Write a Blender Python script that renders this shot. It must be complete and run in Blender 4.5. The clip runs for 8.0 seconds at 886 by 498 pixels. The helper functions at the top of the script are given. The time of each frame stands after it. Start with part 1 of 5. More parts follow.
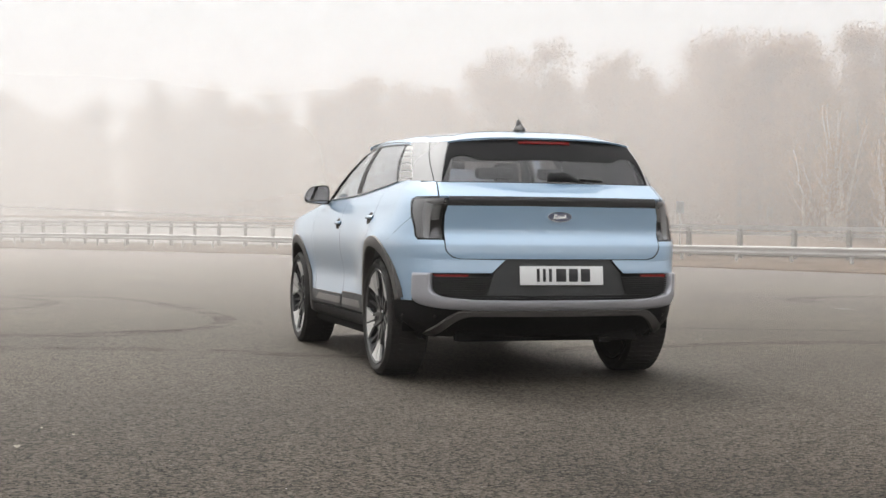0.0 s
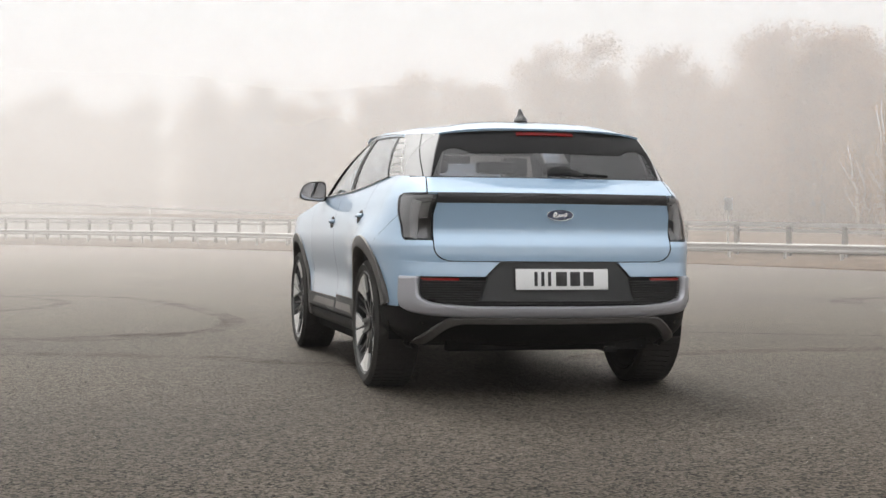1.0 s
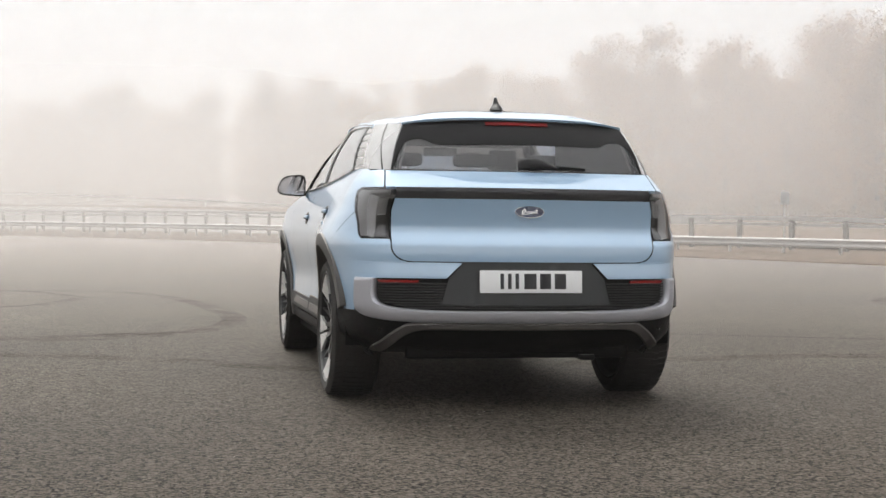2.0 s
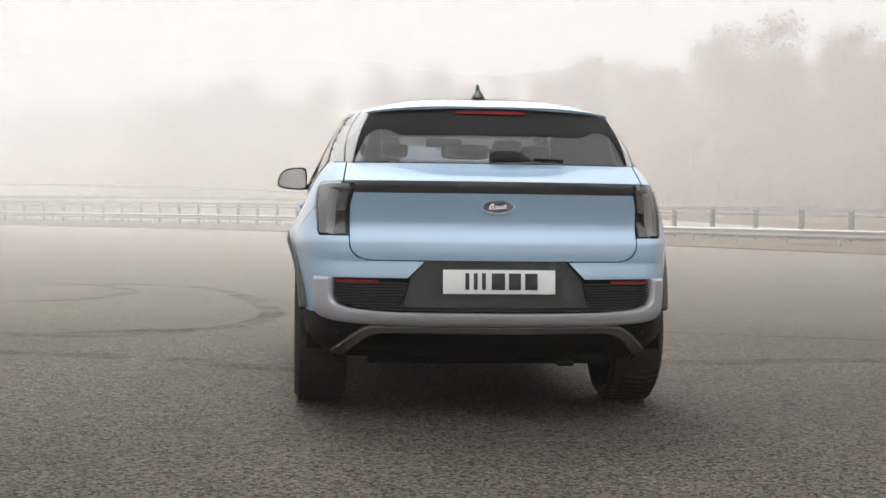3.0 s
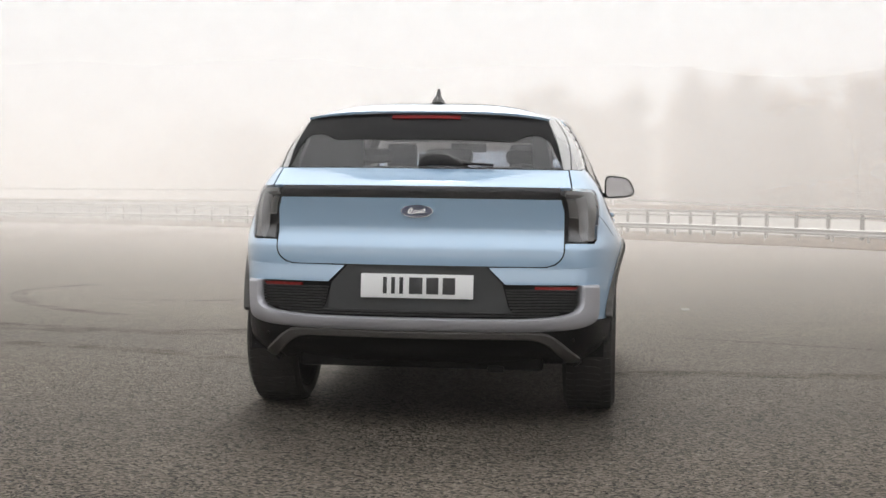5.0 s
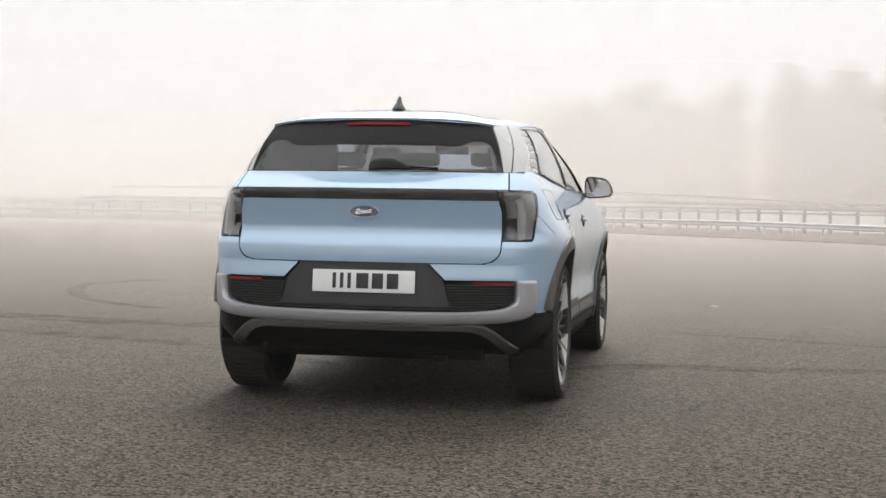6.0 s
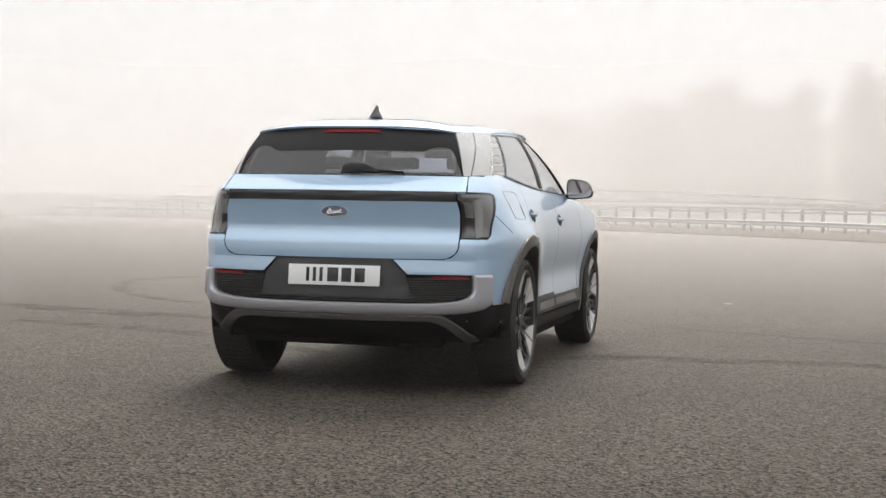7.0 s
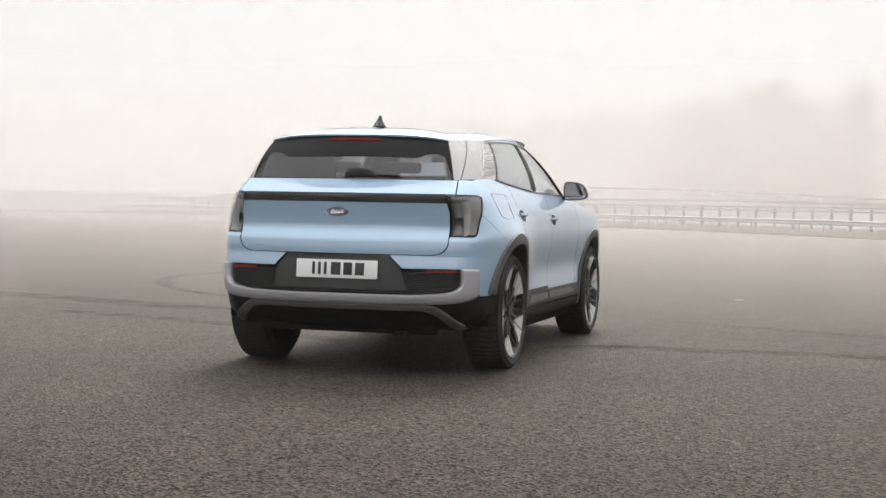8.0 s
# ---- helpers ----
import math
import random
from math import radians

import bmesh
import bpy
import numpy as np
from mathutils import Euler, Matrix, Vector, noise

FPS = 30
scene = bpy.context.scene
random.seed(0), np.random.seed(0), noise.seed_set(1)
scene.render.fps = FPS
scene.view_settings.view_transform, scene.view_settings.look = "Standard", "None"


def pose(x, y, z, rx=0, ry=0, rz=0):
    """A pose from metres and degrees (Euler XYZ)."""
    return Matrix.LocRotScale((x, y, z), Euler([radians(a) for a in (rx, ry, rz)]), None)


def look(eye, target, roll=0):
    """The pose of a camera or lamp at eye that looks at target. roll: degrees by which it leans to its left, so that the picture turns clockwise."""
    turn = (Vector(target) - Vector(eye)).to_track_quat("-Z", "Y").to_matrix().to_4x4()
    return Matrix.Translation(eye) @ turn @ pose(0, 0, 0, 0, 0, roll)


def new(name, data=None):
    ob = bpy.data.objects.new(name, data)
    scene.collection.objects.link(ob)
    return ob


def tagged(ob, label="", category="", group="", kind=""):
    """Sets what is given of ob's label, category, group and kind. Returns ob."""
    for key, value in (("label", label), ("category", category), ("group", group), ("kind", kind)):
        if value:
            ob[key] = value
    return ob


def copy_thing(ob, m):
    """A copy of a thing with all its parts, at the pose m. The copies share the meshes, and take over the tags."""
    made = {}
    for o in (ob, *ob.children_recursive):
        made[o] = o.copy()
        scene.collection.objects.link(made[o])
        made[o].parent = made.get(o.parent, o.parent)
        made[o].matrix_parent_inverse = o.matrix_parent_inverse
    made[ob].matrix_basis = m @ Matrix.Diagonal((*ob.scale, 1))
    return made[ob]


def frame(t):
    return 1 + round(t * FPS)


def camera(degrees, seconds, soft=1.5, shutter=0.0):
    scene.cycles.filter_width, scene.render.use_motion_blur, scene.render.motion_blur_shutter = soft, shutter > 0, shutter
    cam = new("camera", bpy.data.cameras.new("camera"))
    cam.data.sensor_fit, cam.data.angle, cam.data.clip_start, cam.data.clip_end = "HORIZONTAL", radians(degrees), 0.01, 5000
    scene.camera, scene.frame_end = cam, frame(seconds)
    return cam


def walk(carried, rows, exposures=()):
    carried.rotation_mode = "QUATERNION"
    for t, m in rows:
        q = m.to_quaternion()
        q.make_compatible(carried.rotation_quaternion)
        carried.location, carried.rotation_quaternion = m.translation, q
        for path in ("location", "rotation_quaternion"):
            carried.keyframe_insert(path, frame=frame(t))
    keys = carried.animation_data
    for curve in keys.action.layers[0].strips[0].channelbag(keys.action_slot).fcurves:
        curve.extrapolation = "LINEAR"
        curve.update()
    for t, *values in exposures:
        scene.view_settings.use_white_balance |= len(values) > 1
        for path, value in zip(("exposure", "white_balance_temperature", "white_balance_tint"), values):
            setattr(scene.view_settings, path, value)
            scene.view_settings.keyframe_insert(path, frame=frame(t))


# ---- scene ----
cam = camera(35.0, 8.0)
PATH = [
    (0, (-2.984, -7.742, 0.883), (-2.42, -5.824, 0.861), 0.5),
    (0.5, (-2.734, -7.445, 0.893), (-2.202, -5.517, 0.868), 0.5),
    (1, (-2.459, -7.173, 0.901), (-1.968, -5.235, 0.874), 0.5),
    (1.5, (-2.154, -6.94, 0.913), (-1.702, -4.992, 0.882), 0.6),
    (3, (-0.971, -6.402, 0.955), (-0.747, -4.415, 0.904), 0.7),
    (3.5, (-0.507, -6.322, 0.964), (-0.413, -4.325, 0.911), 0.7),
    (4, (-0.057, -6.306, 0.98), (-0.089, -4.307, 0.923), 0.7),
    (4.5, (0.434, -6.325, 0.968), (0.29, -4.331, 0.917), 0.8),
    (6, (1.743, -6.748, 0.997), (1.352, -4.787, 0.942), 0.9),
    (6.5, (2.117, -6.977, 1.007), (1.676, -5.027, 0.95), 1.0),
    (7, (2.466, -7.249, 1.009), (1.969, -5.313, 0.952), 1.0),
    (7.5, (2.782, -7.575, 1.02), (2.239, -5.651, 0.96), 1.1),
    (8, (3.054, -7.951, 1.031), (2.478, -6.036, 0.97), 1.1),
]
walk(cam, [(t, look(eye, target, roll)) for t, eye, target, roll in PATH])

# ---- sky, light, exposure ----
scene.cycles.transparent_max_bounces = 64
scene.view_settings.exposure = 0.77
world = bpy.data.worlds.new("foggy_sky")
scene.world = world
world.use_nodes = True
wn, wl = world.node_tree.nodes, world.node_tree.links
wn.clear()
w_out = wn.new("ShaderNodeOutputWorld")
w_bg = wn.new("ShaderNodeBackground")
w_co = wn.new("ShaderNodeTexCoord")
w_sep = wn.new("ShaderNodeSeparateXYZ")
w_ramp = wn.new("ShaderNodeValToRGB")
w_ramp.color_ramp.interpolation = "B_SPLINE"
for pos, col in ((0.0, (0.64, 0.595, 0.545)), (0.03, (0.72, 0.695, 0.665)), (0.12, (0.85, 0.85, 0.85)), (0.3, (0.92, 0.94, 0.96)), (1.0, (0.96, 0.98, 1.0))):
    el = w_ramp.color_ramp.elements.new(pos) if pos not in (0.0, 1.0) else w_ramp.color_ramp.elements[int(pos)]
    el.color = (*col, 1)
w_str = wn.new("ShaderNodeMapRange")
w_str.inputs["From Min"].default_value, w_str.inputs["From Max"].default_value = 0.15, 0.9
w_str.inputs["To Min"].default_value, w_str.inputs["To Max"].default_value = 0.52, 0.86
wl.new(w_co.outputs["Generated"], w_sep.inputs[0])
wl.new(w_sep.outputs["Z"], w_ramp.inputs[0])
wl.new(w_sep.outputs["Z"], w_str.inputs["Value"])
wl.new(w_ramp.outputs[0], w_bg.inputs["Color"])
# the hidden sun brightens the fog ahead, softly
w_dot, w_pos, w_pow, w_add = wn.new("ShaderNodeVectorMath"), wn.new("ShaderNodeMath"), wn.new("ShaderNodeMath"), wn.new("ShaderNodeMath")
w_dot.operation, w_pos.operation, w_pow.operation, w_add.operation = "DOT_PRODUCT", "MAXIMUM", "POWER", "MULTIPLY_ADD"
w_dot.inputs[1].default_value = Vector((-0.08, 0.72, 0.69)).normalized()
w_pos.inputs[1].default_value, w_pow.inputs[1].default_value, w_add.inputs[1].default_value = 0.0, 4.0, 0.28
wl.new(w_co.outputs["Generated"], w_dot.inputs[0])
wl.new(w_dot.outputs["Value"], w_pos.inputs[0])
wl.new(w_pos.outputs[0], w_pow.inputs[0])
wl.new(w_pow.outputs[0], w_add.inputs[0])
wl.new(w_str.outputs[0], w_add.inputs[2])
wl.new(w_add.outputs[0], w_bg.inputs["Strength"])
wl.new(w_bg.outputs[0], w_out.inputs[0])

sun = new("sun", bpy.data.lights.new("sun", "SUN"))
sun.data.energy, sun.data.angle, sun.data.color = 1.75, radians(24), (1.0, 0.96, 0.90)
sun.matrix_world = look((-5, 42, 40), (0, 0, 0))


# ---- materials ----
def material(name, base, rough=0.5, metal=0.0, vary=0.0, scale=20.0, bump=0.0, bump_scale=200.0, coat=0.0, spec=0.5, rough_vary=0.0):
    m = bpy.data.materials.new(name)
    m.use_nodes = True
    n, l = m.node_tree.nodes, m.node_tree.links
    p = n["Principled BSDF"]
    p.inputs["Base Color"].default_value = (*base, 1)
    p.inputs["Roughness"].default_value = rough
    p.inputs["Metallic"].default_value = metal
    p.inputs["Coat Weight"].default_value = coat
    p.inputs["Coat Roughness"].default_value = 0.06
    p.inputs["Specular IOR Level"].default_value = spec
    co = n.new("ShaderNodeTexCoord")
    if vary or rough_vary:
        big = n.new("ShaderNodeTexNoise")
        big.inputs["Scale"].default_value, big.inputs["Detail"].default_value = scale, 6
        l.new(co.outputs["Object"], big.inputs["Vector"])
        if vary:
            mix = n.new("ShaderNodeMix")
            mix.data_type = "RGBA"
            mix.inputs["A"].default_value = (*[c * (1 - vary) for c in base], 1)
            mix.inputs["B"].default_value = (*[min(1, c * (1 + vary)) for c in base], 1)
            l.new(big.outputs["Fac"], mix.inputs["Factor"])
            l.new(mix.outputs["Result"], p.inputs["Base Color"])
        if rough_vary:
            mr = n.new("ShaderNodeMapRange")
            mr.inputs["To Min"].default_value, mr.inputs["To Max"].default_value = max(0.02, rough - rough_vary), rough + rough_vary
            l.new(big.outputs["Fac"], mr.inputs["Value"])
            l.new(mr.outputs[0], p.inputs["Roughness"])
    if bump:
        fine = n.new("ShaderNodeTexNoise")
        fine.inputs["Scale"].default_value, fine.inputs["Detail"].default_value = bump_scale, 3
        l.new(co.outputs["Object"], fine.inputs["Vector"])
        b = n.new("ShaderNodeBump")
        b.inputs["Strength"].default_value, b.inputs["Distance"].default_value = bump, 0.002
        l.new(fine.outputs["Fac"], b.inputs["Height"])
        l.new(b.outputs[0], p.inputs["Normal"])
    return m


def glass(name, tint, ior=1.5, rough=0.0, dull=0.0):
    """A thin pane: clear transmission tinted by the glass, and a mirror film by Fresnel."""
    m = bpy.data.materials.new(name)
    m.use_nodes = True
    n, l = m.node_tree.nodes, m.node_tree.links
    n.clear()
    out, mix = n.new("ShaderNodeOutputMaterial"), n.new("ShaderNodeMixShader")
    tr, gl, lw = n.new("ShaderNodeBsdfTransparent"), n.new("ShaderNodeBsdfGlossy"), n.new("ShaderNodeLayerWeight")
    power, fr = n.new("ShaderNodeMath"), n.new("ShaderNodeMath")
    power.operation, power.inputs[1].default_value = "POWER", 5.0
    fr.operation, fr.inputs[1].default_value, fr.inputs[2].default_value = "MULTIPLY_ADD", 0.96, ((ior - 1) / (ior + 1)) ** 2
    l.new(lw.outputs["Facing"], power.inputs[0])
    l.new(power.outputs[0], fr.inputs[0])
    tr.inputs["Color"].default_value = (*[c ** 0.5 for c in tint], 1)
    gl.inputs["Roughness"].default_value = rough
    l.new(fr.outputs[0], mix.inputs[0])
    l.new(tr.outputs[0], mix.inputs[1])
    l.new(gl.outputs[0], mix.inputs[2])
    l.new(mix.outputs[0], out.inputs[0])
    return m


PAINT = material("pale_blue_paint", (0.365, 0.54, 0.735), rough=0.33, metal=0.24, vary=0.03, scale=3, coat=1.0, rough_vary=0.02, spec=0.8)
BLACK = material("black_plastic", (0.009, 0.009, 0.0095), rough=0.5, vary=0.15, scale=8, bump=0.3, bump_scale=900, spec=0.2)
PAINT.node_tree.nodes["Principled BSDF"].inputs["Coat IOR"].default_value = 2.1
GREY_TRIM = material("dark_grey_trim", (0.039, 0.039, 0.040), rough=0.5, vary=0.12, scale=9, bump=0.3, bump_scale=900, spec=0.3)
PLATE_PANEL = material("plate_panel_plastic", (0.054, 0.056, 0.058), rough=0.5, vary=0.1, scale=9, bump=0.3, bump_scale=900, spec=0.35)
ARCH = material("grey_arch_plastic", (0.092, 0.086, 0.081), rough=0.55, vary=0.12, scale=7, bump=0.3, bump_scale=900, spec=0.3)
SILVER = material("silver_grey_paint", (0.45, 0.45, 0.485), rough=0.38, metal=0.35, vary=0.04, scale=5, coat=0.3)
GLOSS_BLACK = material("gloss_black", (0.012, 0.012, 0.013), rough=0.08, coat=1.0, rough_vary=0.03)
BAR_BLACK = material("satin_black_bar", (0.020, 0.020, 0.022), rough=0.2, vary=0.1, scale=9, spec=0.5)
RUBBER = material("tyre_rubber", (0.036, 0.034, 0.032), rough=0.75, vary=0.25, scale=14, bump=0.4, bump_scale=260, spec=0.25)
# gloss black pillars, coloured pale grey to hold the sky they reflect
PILLAR = material("sky_grey_gloss_pillar", (0.52, 0.51, 0.50), rough=0.14, metal=0.6, rough_vary=0.04)
PILLAR_BAR = material("sky_grey_bar", (0.50, 0.49, 0.48), rough=0.5, metal=0.2)
ALLOY = material("machined_alloy", (0.74, 0.735, 0.72), rough=0.34, metal=0.55, vary=0.06, scale=12)
ALLOY_DARK = material("dark_alloy", (0.03, 0.03, 0.032), rough=0.4, metal=0.3, vary=0.1, scale=12)
RIM_GREY = material("rim_grey", (0.11, 0.11, 0.11), rough=0.35, metal=0.7, vary=0.1, scale=12)
FRIT = material("black_frit", (0.011, 0.0105, 0.011), rough=0.4, vary=0.2, scale=5, spec=0.2)
STEEL = material("brake_steel", (0.3, 0.29, 0.28), rough=0.4, metal=0.9, vary=0.15, scale=25)
SEAT = material("seat_cloth", (0.03, 0.03, 0.032), rough=0.8, vary=0.15, scale=30, bump=0.4, bump_scale=500)
LINER = material("dark_interior", (0.008, 0.008, 0.0083), rough=0.85, vary=0.1, scale=6, spec=0.15)
PLATE = material("plate_white", (0.80, 0.80, 0.80), rough=0.35, vary=0.03, scale=10, coat=0.3)
INK = material("plate_ink", (0.03, 0.03, 0.032), rough=0.45)
BADGE = material("badge_blue", (0.012, 0.022, 0.06), rough=0.15, coat=1.0)
CHROME = material("chrome", (0.75, 0.75, 0.76), rough=0.12, metal=1.0)
RED = material("red_reflector", (0.22, 0.008, 0.008), rough=0.2, coat=0.6, vary=0.15, scale=60)
RED_DARK = material("dark_red_lens", (0.17, 0.006, 0.006), rough=0.2, vary=0.2, scale=60, spec=0.15)
LAMP_SMOKE = glass("smoked_lens", (0.84, 0.84, 0.85), ior=1.45)
LAMP_IN = material("lamp_housing", (0.035, 0.034, 0.033), rough=0.3, vary=0.2, scale=20, coat=0.3)
LAMP_SIDE = material("lamp_side", (0.235, 0.23, 0.226), rough=0.35, vary=0.12, scale=14, coat=0.4)
LAMP_BLADE = material("lamp_blade", (0.34, 0.336, 0.336), rough=0.22, metal=0.4, vary=0.1, scale=14, coat=0.6)
LAMP_DARK = material("lamp_reflector", (0.10, 0.098, 0.098), rough=0.25, vary=0.3, scale=40, coat=0.6)
LAMP_CLEAR = material("lamp_diffuser", (0.17, 0.17, 0.165), rough=0.25, vary=0.08, scale=30, coat=0.6)
GLASS_REAR = glass("privacy_glass", (0.40, 0.38, 0.40), ior=1.85)
GLASS_SIDE = glass("privacy_side_glass", (0.42, 0.41, 0.42), ior=4.0)
GLASS_FRONT = glass("clear_glass", (0.75, 0.77, 0.75), ior=3.0)
TRIM_GREY = material("grey_cabin_trim", (0.34, 0.325, 0.335), rough=0.7, vary=0.08, scale=10, bump=0.2, bump_scale=600)
MIRROR = material("mirror_glass", (0.40, 0.40, 0.42), rough=0.03, metal=1.0)


# ---- mesh helpers ----
def thing(name, label, category, group="", kind="", m=None):
    ob = new(name)
    ob.empty_display_size = 0.1
    if m is not None:
        ob.matrix_world = m
    return tagged(ob, label, category, group, kind)


def part(name, bm, mat, parent=None, label="", smooth=35):
    me = bpy.data.meshes.new(name)
    bmesh.ops.recalc_face_normals(bm, faces=bm.faces)
    bm.to_mesh(me)
    bm.free()
    if smooth:
        me.shade_smooth()
        me.set_sharp_from_angle(angle=radians(smooth))
    me.materials.append(mat)
    ob = new(name, me)
    ob.parent = parent
    if label:
        ob["label"] = label
    return ob


class Mesh:
    """A bmesh with a few shapes added to it."""
    def __init__(self):
        self.bm = bmesh.new()

    def grid(self, rows, thick=0.0, close_u=False, flip=False):
        """A sheet through rows of points; thick: metres by which it is backed, along its normals (with closed rims)."""
        P = np.array([[tuple(p) for p in r] for r in rows], float)
        bm, (nr, nc, _) = self.bm, P.shape
        front = [[bm.verts.new(p) for p in r] for r in P]
        cols = nc if close_u else nc - 1
        for i in range(nr - 1):
            for j in range(cols):
                k = (j + 1) % nc
                bm.faces.new((front[i][j], front[i][k], front[i + 1][k], front[i + 1][j]))
        if thick:
            du = np.gradient(P, axis=1) if nc > 1 else P * 0
            dv = np.gradient(P, axis=0)
            N = np.cross(du, dv)
            N /= np.linalg.norm(N, axis=2, keepdims=True) + 1e-12
            if flip:
                N = -N
            back = [[bm.verts.new(p) for p in r] for r in P - N * thick]
            for i in range(nr - 1):
                for j in range(cols):
                    k = (j + 1) % nc
                    bm.faces.new((back[i][j], back[i + 1][j], back[i + 1][k], back[i][k]))
            for j in range(cols):
                k = (j + 1) % nc
                bm.faces.new((front[0][j], back[0][j], back[0][k], front[0][k]))
                bm.faces.new((front[-1][k], back[-1][k], back[-1][j], front[-1][j]))
            if not close_u:
                for i in range(nr - 1):
                    bm.faces.new((front[i + 1][0], back[i + 1][0], back[i][0], front[i][0]))
                    bm.faces.new((front[i][-1], back[i][-1], back[i + 1][-1], front[i + 1][-1]))
        return self

    def box(self, x0, x1, y0, y1, z0, z1, bevel=0.0, m=None):
        r = bmesh.ops.create_cube(self.bm, size=1)["verts"]
        for v in r:
            v.co = Vector(((x0 + x1) / 2 + v.co.x * (x1 - x0), (y0 + y1) / 2 + v.co.y * (y1 - y0), (z0 + z1) / 2 + v.co.z * (z1 - z0)))
        if bevel:
            es = list({e for v in r for e in v.link_edges})
            out = bmesh.ops.bevel(self.bm, geom=es, offset=bevel, segments=2, affect="EDGES", profile=0.6)
            r = list({v for f in out["faces"] for v in f.verts} | {v for v in r if v.is_valid})
        if m is not None:
            bmesh.ops.transform(self.bm, matrix=m, verts=r)
        return self

    def lathe(self, profile, n=48, axis="x", centre=(0, 0, 0), closed=False):
        """profile: (along the axis, radius)."""
        rows = []
        for k in range(n):
            a = 2 * math.pi * k / n
            row = []
            for h, r in profile:
                p = {"x": (h, r * math.cos(a), r * math.sin(a)), "y": (r * math.cos(a), h, r * math.sin(a)), "z": (r * math.cos(a), r * math.sin(a), h)}[axis]
                row.append(Vector(centre) + Vector(p))
            rows.append(row)
        cols = list(zip(*rows))
        if closed:
            cols.append(cols[0])
        self.grid(cols, close_u=True)
        if closed:
            bmesh.ops.remove_doubles(self.bm, verts=self.bm.verts, dist=1e-5)
        return self

    def prism(self, outline, map3, depth, flip=False):
        """A polygon (2D points) laid into space by map3(u, v, d), from d = 0 to depth."""
        bm = self.bm
        a = [bm.verts.new(map3(u, v, 0)) for u, v in outline]
        b = [bm.verts.new(map3(u, v, depth)) for u, v in outline]
        bm.faces.new(a)
        bm.faces.new(b[::-1])
        for i in range(len(a)):
            j = (i + 1) % len(a)
            bm.faces.new((a[i], b[i], b[j], a[j]))
        return self

    def tube(self, pts, r, n=8, closed=False):
        pts = [Vector(p) for p in pts]
        rows = []
        for i, p in enumerate(pts):
            d = (pts[min(i + 1, len(pts) - 1)] - pts[max(i - 1, 0)]).normalized()
            a = d.orthogonal().normalized() if i == 0 else (rows_a - d * rows_a.dot(d)).normalized()
            rows_a = a
            b = d.cross(a)
            rr = r[i] if isinstance(r, (list, tuple)) else r
            rows.append([p + (a * math.cos(2 * math.pi * k / n) + b * math.sin(2 * math.pi * k / n)) * rr for k in range(n)])
        self.grid(rows, close_u=True)
        for row in (rows[0], rows[-1]):
            vs = [self.bm.verts.new(p) for p in row]
            self.bm.faces.new(vs)
        bmesh.ops.remove_doubles(self.bm, verts=self.bm.verts, dist=1e-6)
        return self


def lerp(a, b, t):
    return a + (b - a) * t


def interp(x, table):
    xs, ys = zip(*table)
    return float(np.interp(x, xs, ys))


def smooth_interp(x, table):
    """Interpolation with rounded knots (monotone cubic)."""
    xs, ys = zip(*table)
    if x <= xs[0]:
        return ys[0]
    if x >= xs[-1]:
        return ys[-1]
    i = max(k for k in range(len(xs) - 1) if xs[k] <= x)
    d = [(ys[k + 1] - ys[k]) / (xs[k + 1] - xs[k]) for k in range(len(xs) - 1)]

    def slope(k):
        if k == 0 or k == len(xs) - 1:
            return d[0] if k == 0 else d[-1]
        return 0 if d[k - 1] * d[k] <= 0 else 2 * d[k - 1] * d[k] / (d[k - 1] + d[k])
    h, t = xs[i + 1] - xs[i], (x - xs[i]) / (xs[i + 1] - xs[i])
    return (2 * t**3 - 3 * t**2 + 1) * ys[i] + (t**3 - 2 * t**2 + t) * h * slope(i) + (3 * t**2 - 2 * t**3) * ys[i + 1] + (t**3 - t**2) * h * slope(i + 1)


def smoothstep(a, b, x):
    t = min(1, max(0, (x - a) / (b - a)))
    return t * t * (3 - 2 * t)


# ---- the car ----
HUB_Y, HUB_Z, WHEEL_R = (0.78, 3.547), 0.365, 0.365
REAR_PROFILE = ((0.20, 0.30), (0.25, 0.13), (0.30, 0.05), (0.36, 0.0), (0.42, -0.03), (0.50, -0.046), (0.66, -0.046), (0.735, -0.043),
                (0.77, -0.0440), (0.812, -0.0434), (0.822, -0.0415), (0.834, -0.0362), (0.866, -0.0190), (0.877, -0.0138), (0.888, -0.0108), (0.905, -0.0096), (0.93, -0.0108), (1.0, -0.0185), (1.05, -0.0255), (1.09, -0.0265), (1.106, -0.012), (1.12, 0.012), (1.15, 0.07), (1.19, 0.142), (1.24, 0.2))
SIDE_PROFILE = ((0.20, 0.80), (0.25, 0.84), (0.35, 0.862), (0.50, 0.868), (0.70, 0.880), (0.85, 0.889), (0.93, 0.882), (1.0, 0.868), (1.06, 0.848), (1.10, 0.828), (1.14, 0.805), (1.19, 0.765), (1.23, 0.73))
CORNER_X = ((0.2, 0.66), (0.40, 0.69), (0.65, 0.71), (0.95, 0.70), (1.08, 0.68), (1.14, 0.668), (1.19, 0.659), (1.25, 0.65))
BELT = ((0.0, 1.19), (0.30, 1.196), (0.55, 1.21), (0.80, 1.207), (1.10, 1.182), (1.36, 1.162), (1.64, 1.144), (2.0, 1.132), (2.42, 1.126), (2.70, 1.120), (2.95, 1.085), (3.4, 1.03), (3.9, 0.97), (4.2, 0.90), (4.5, 0.84))


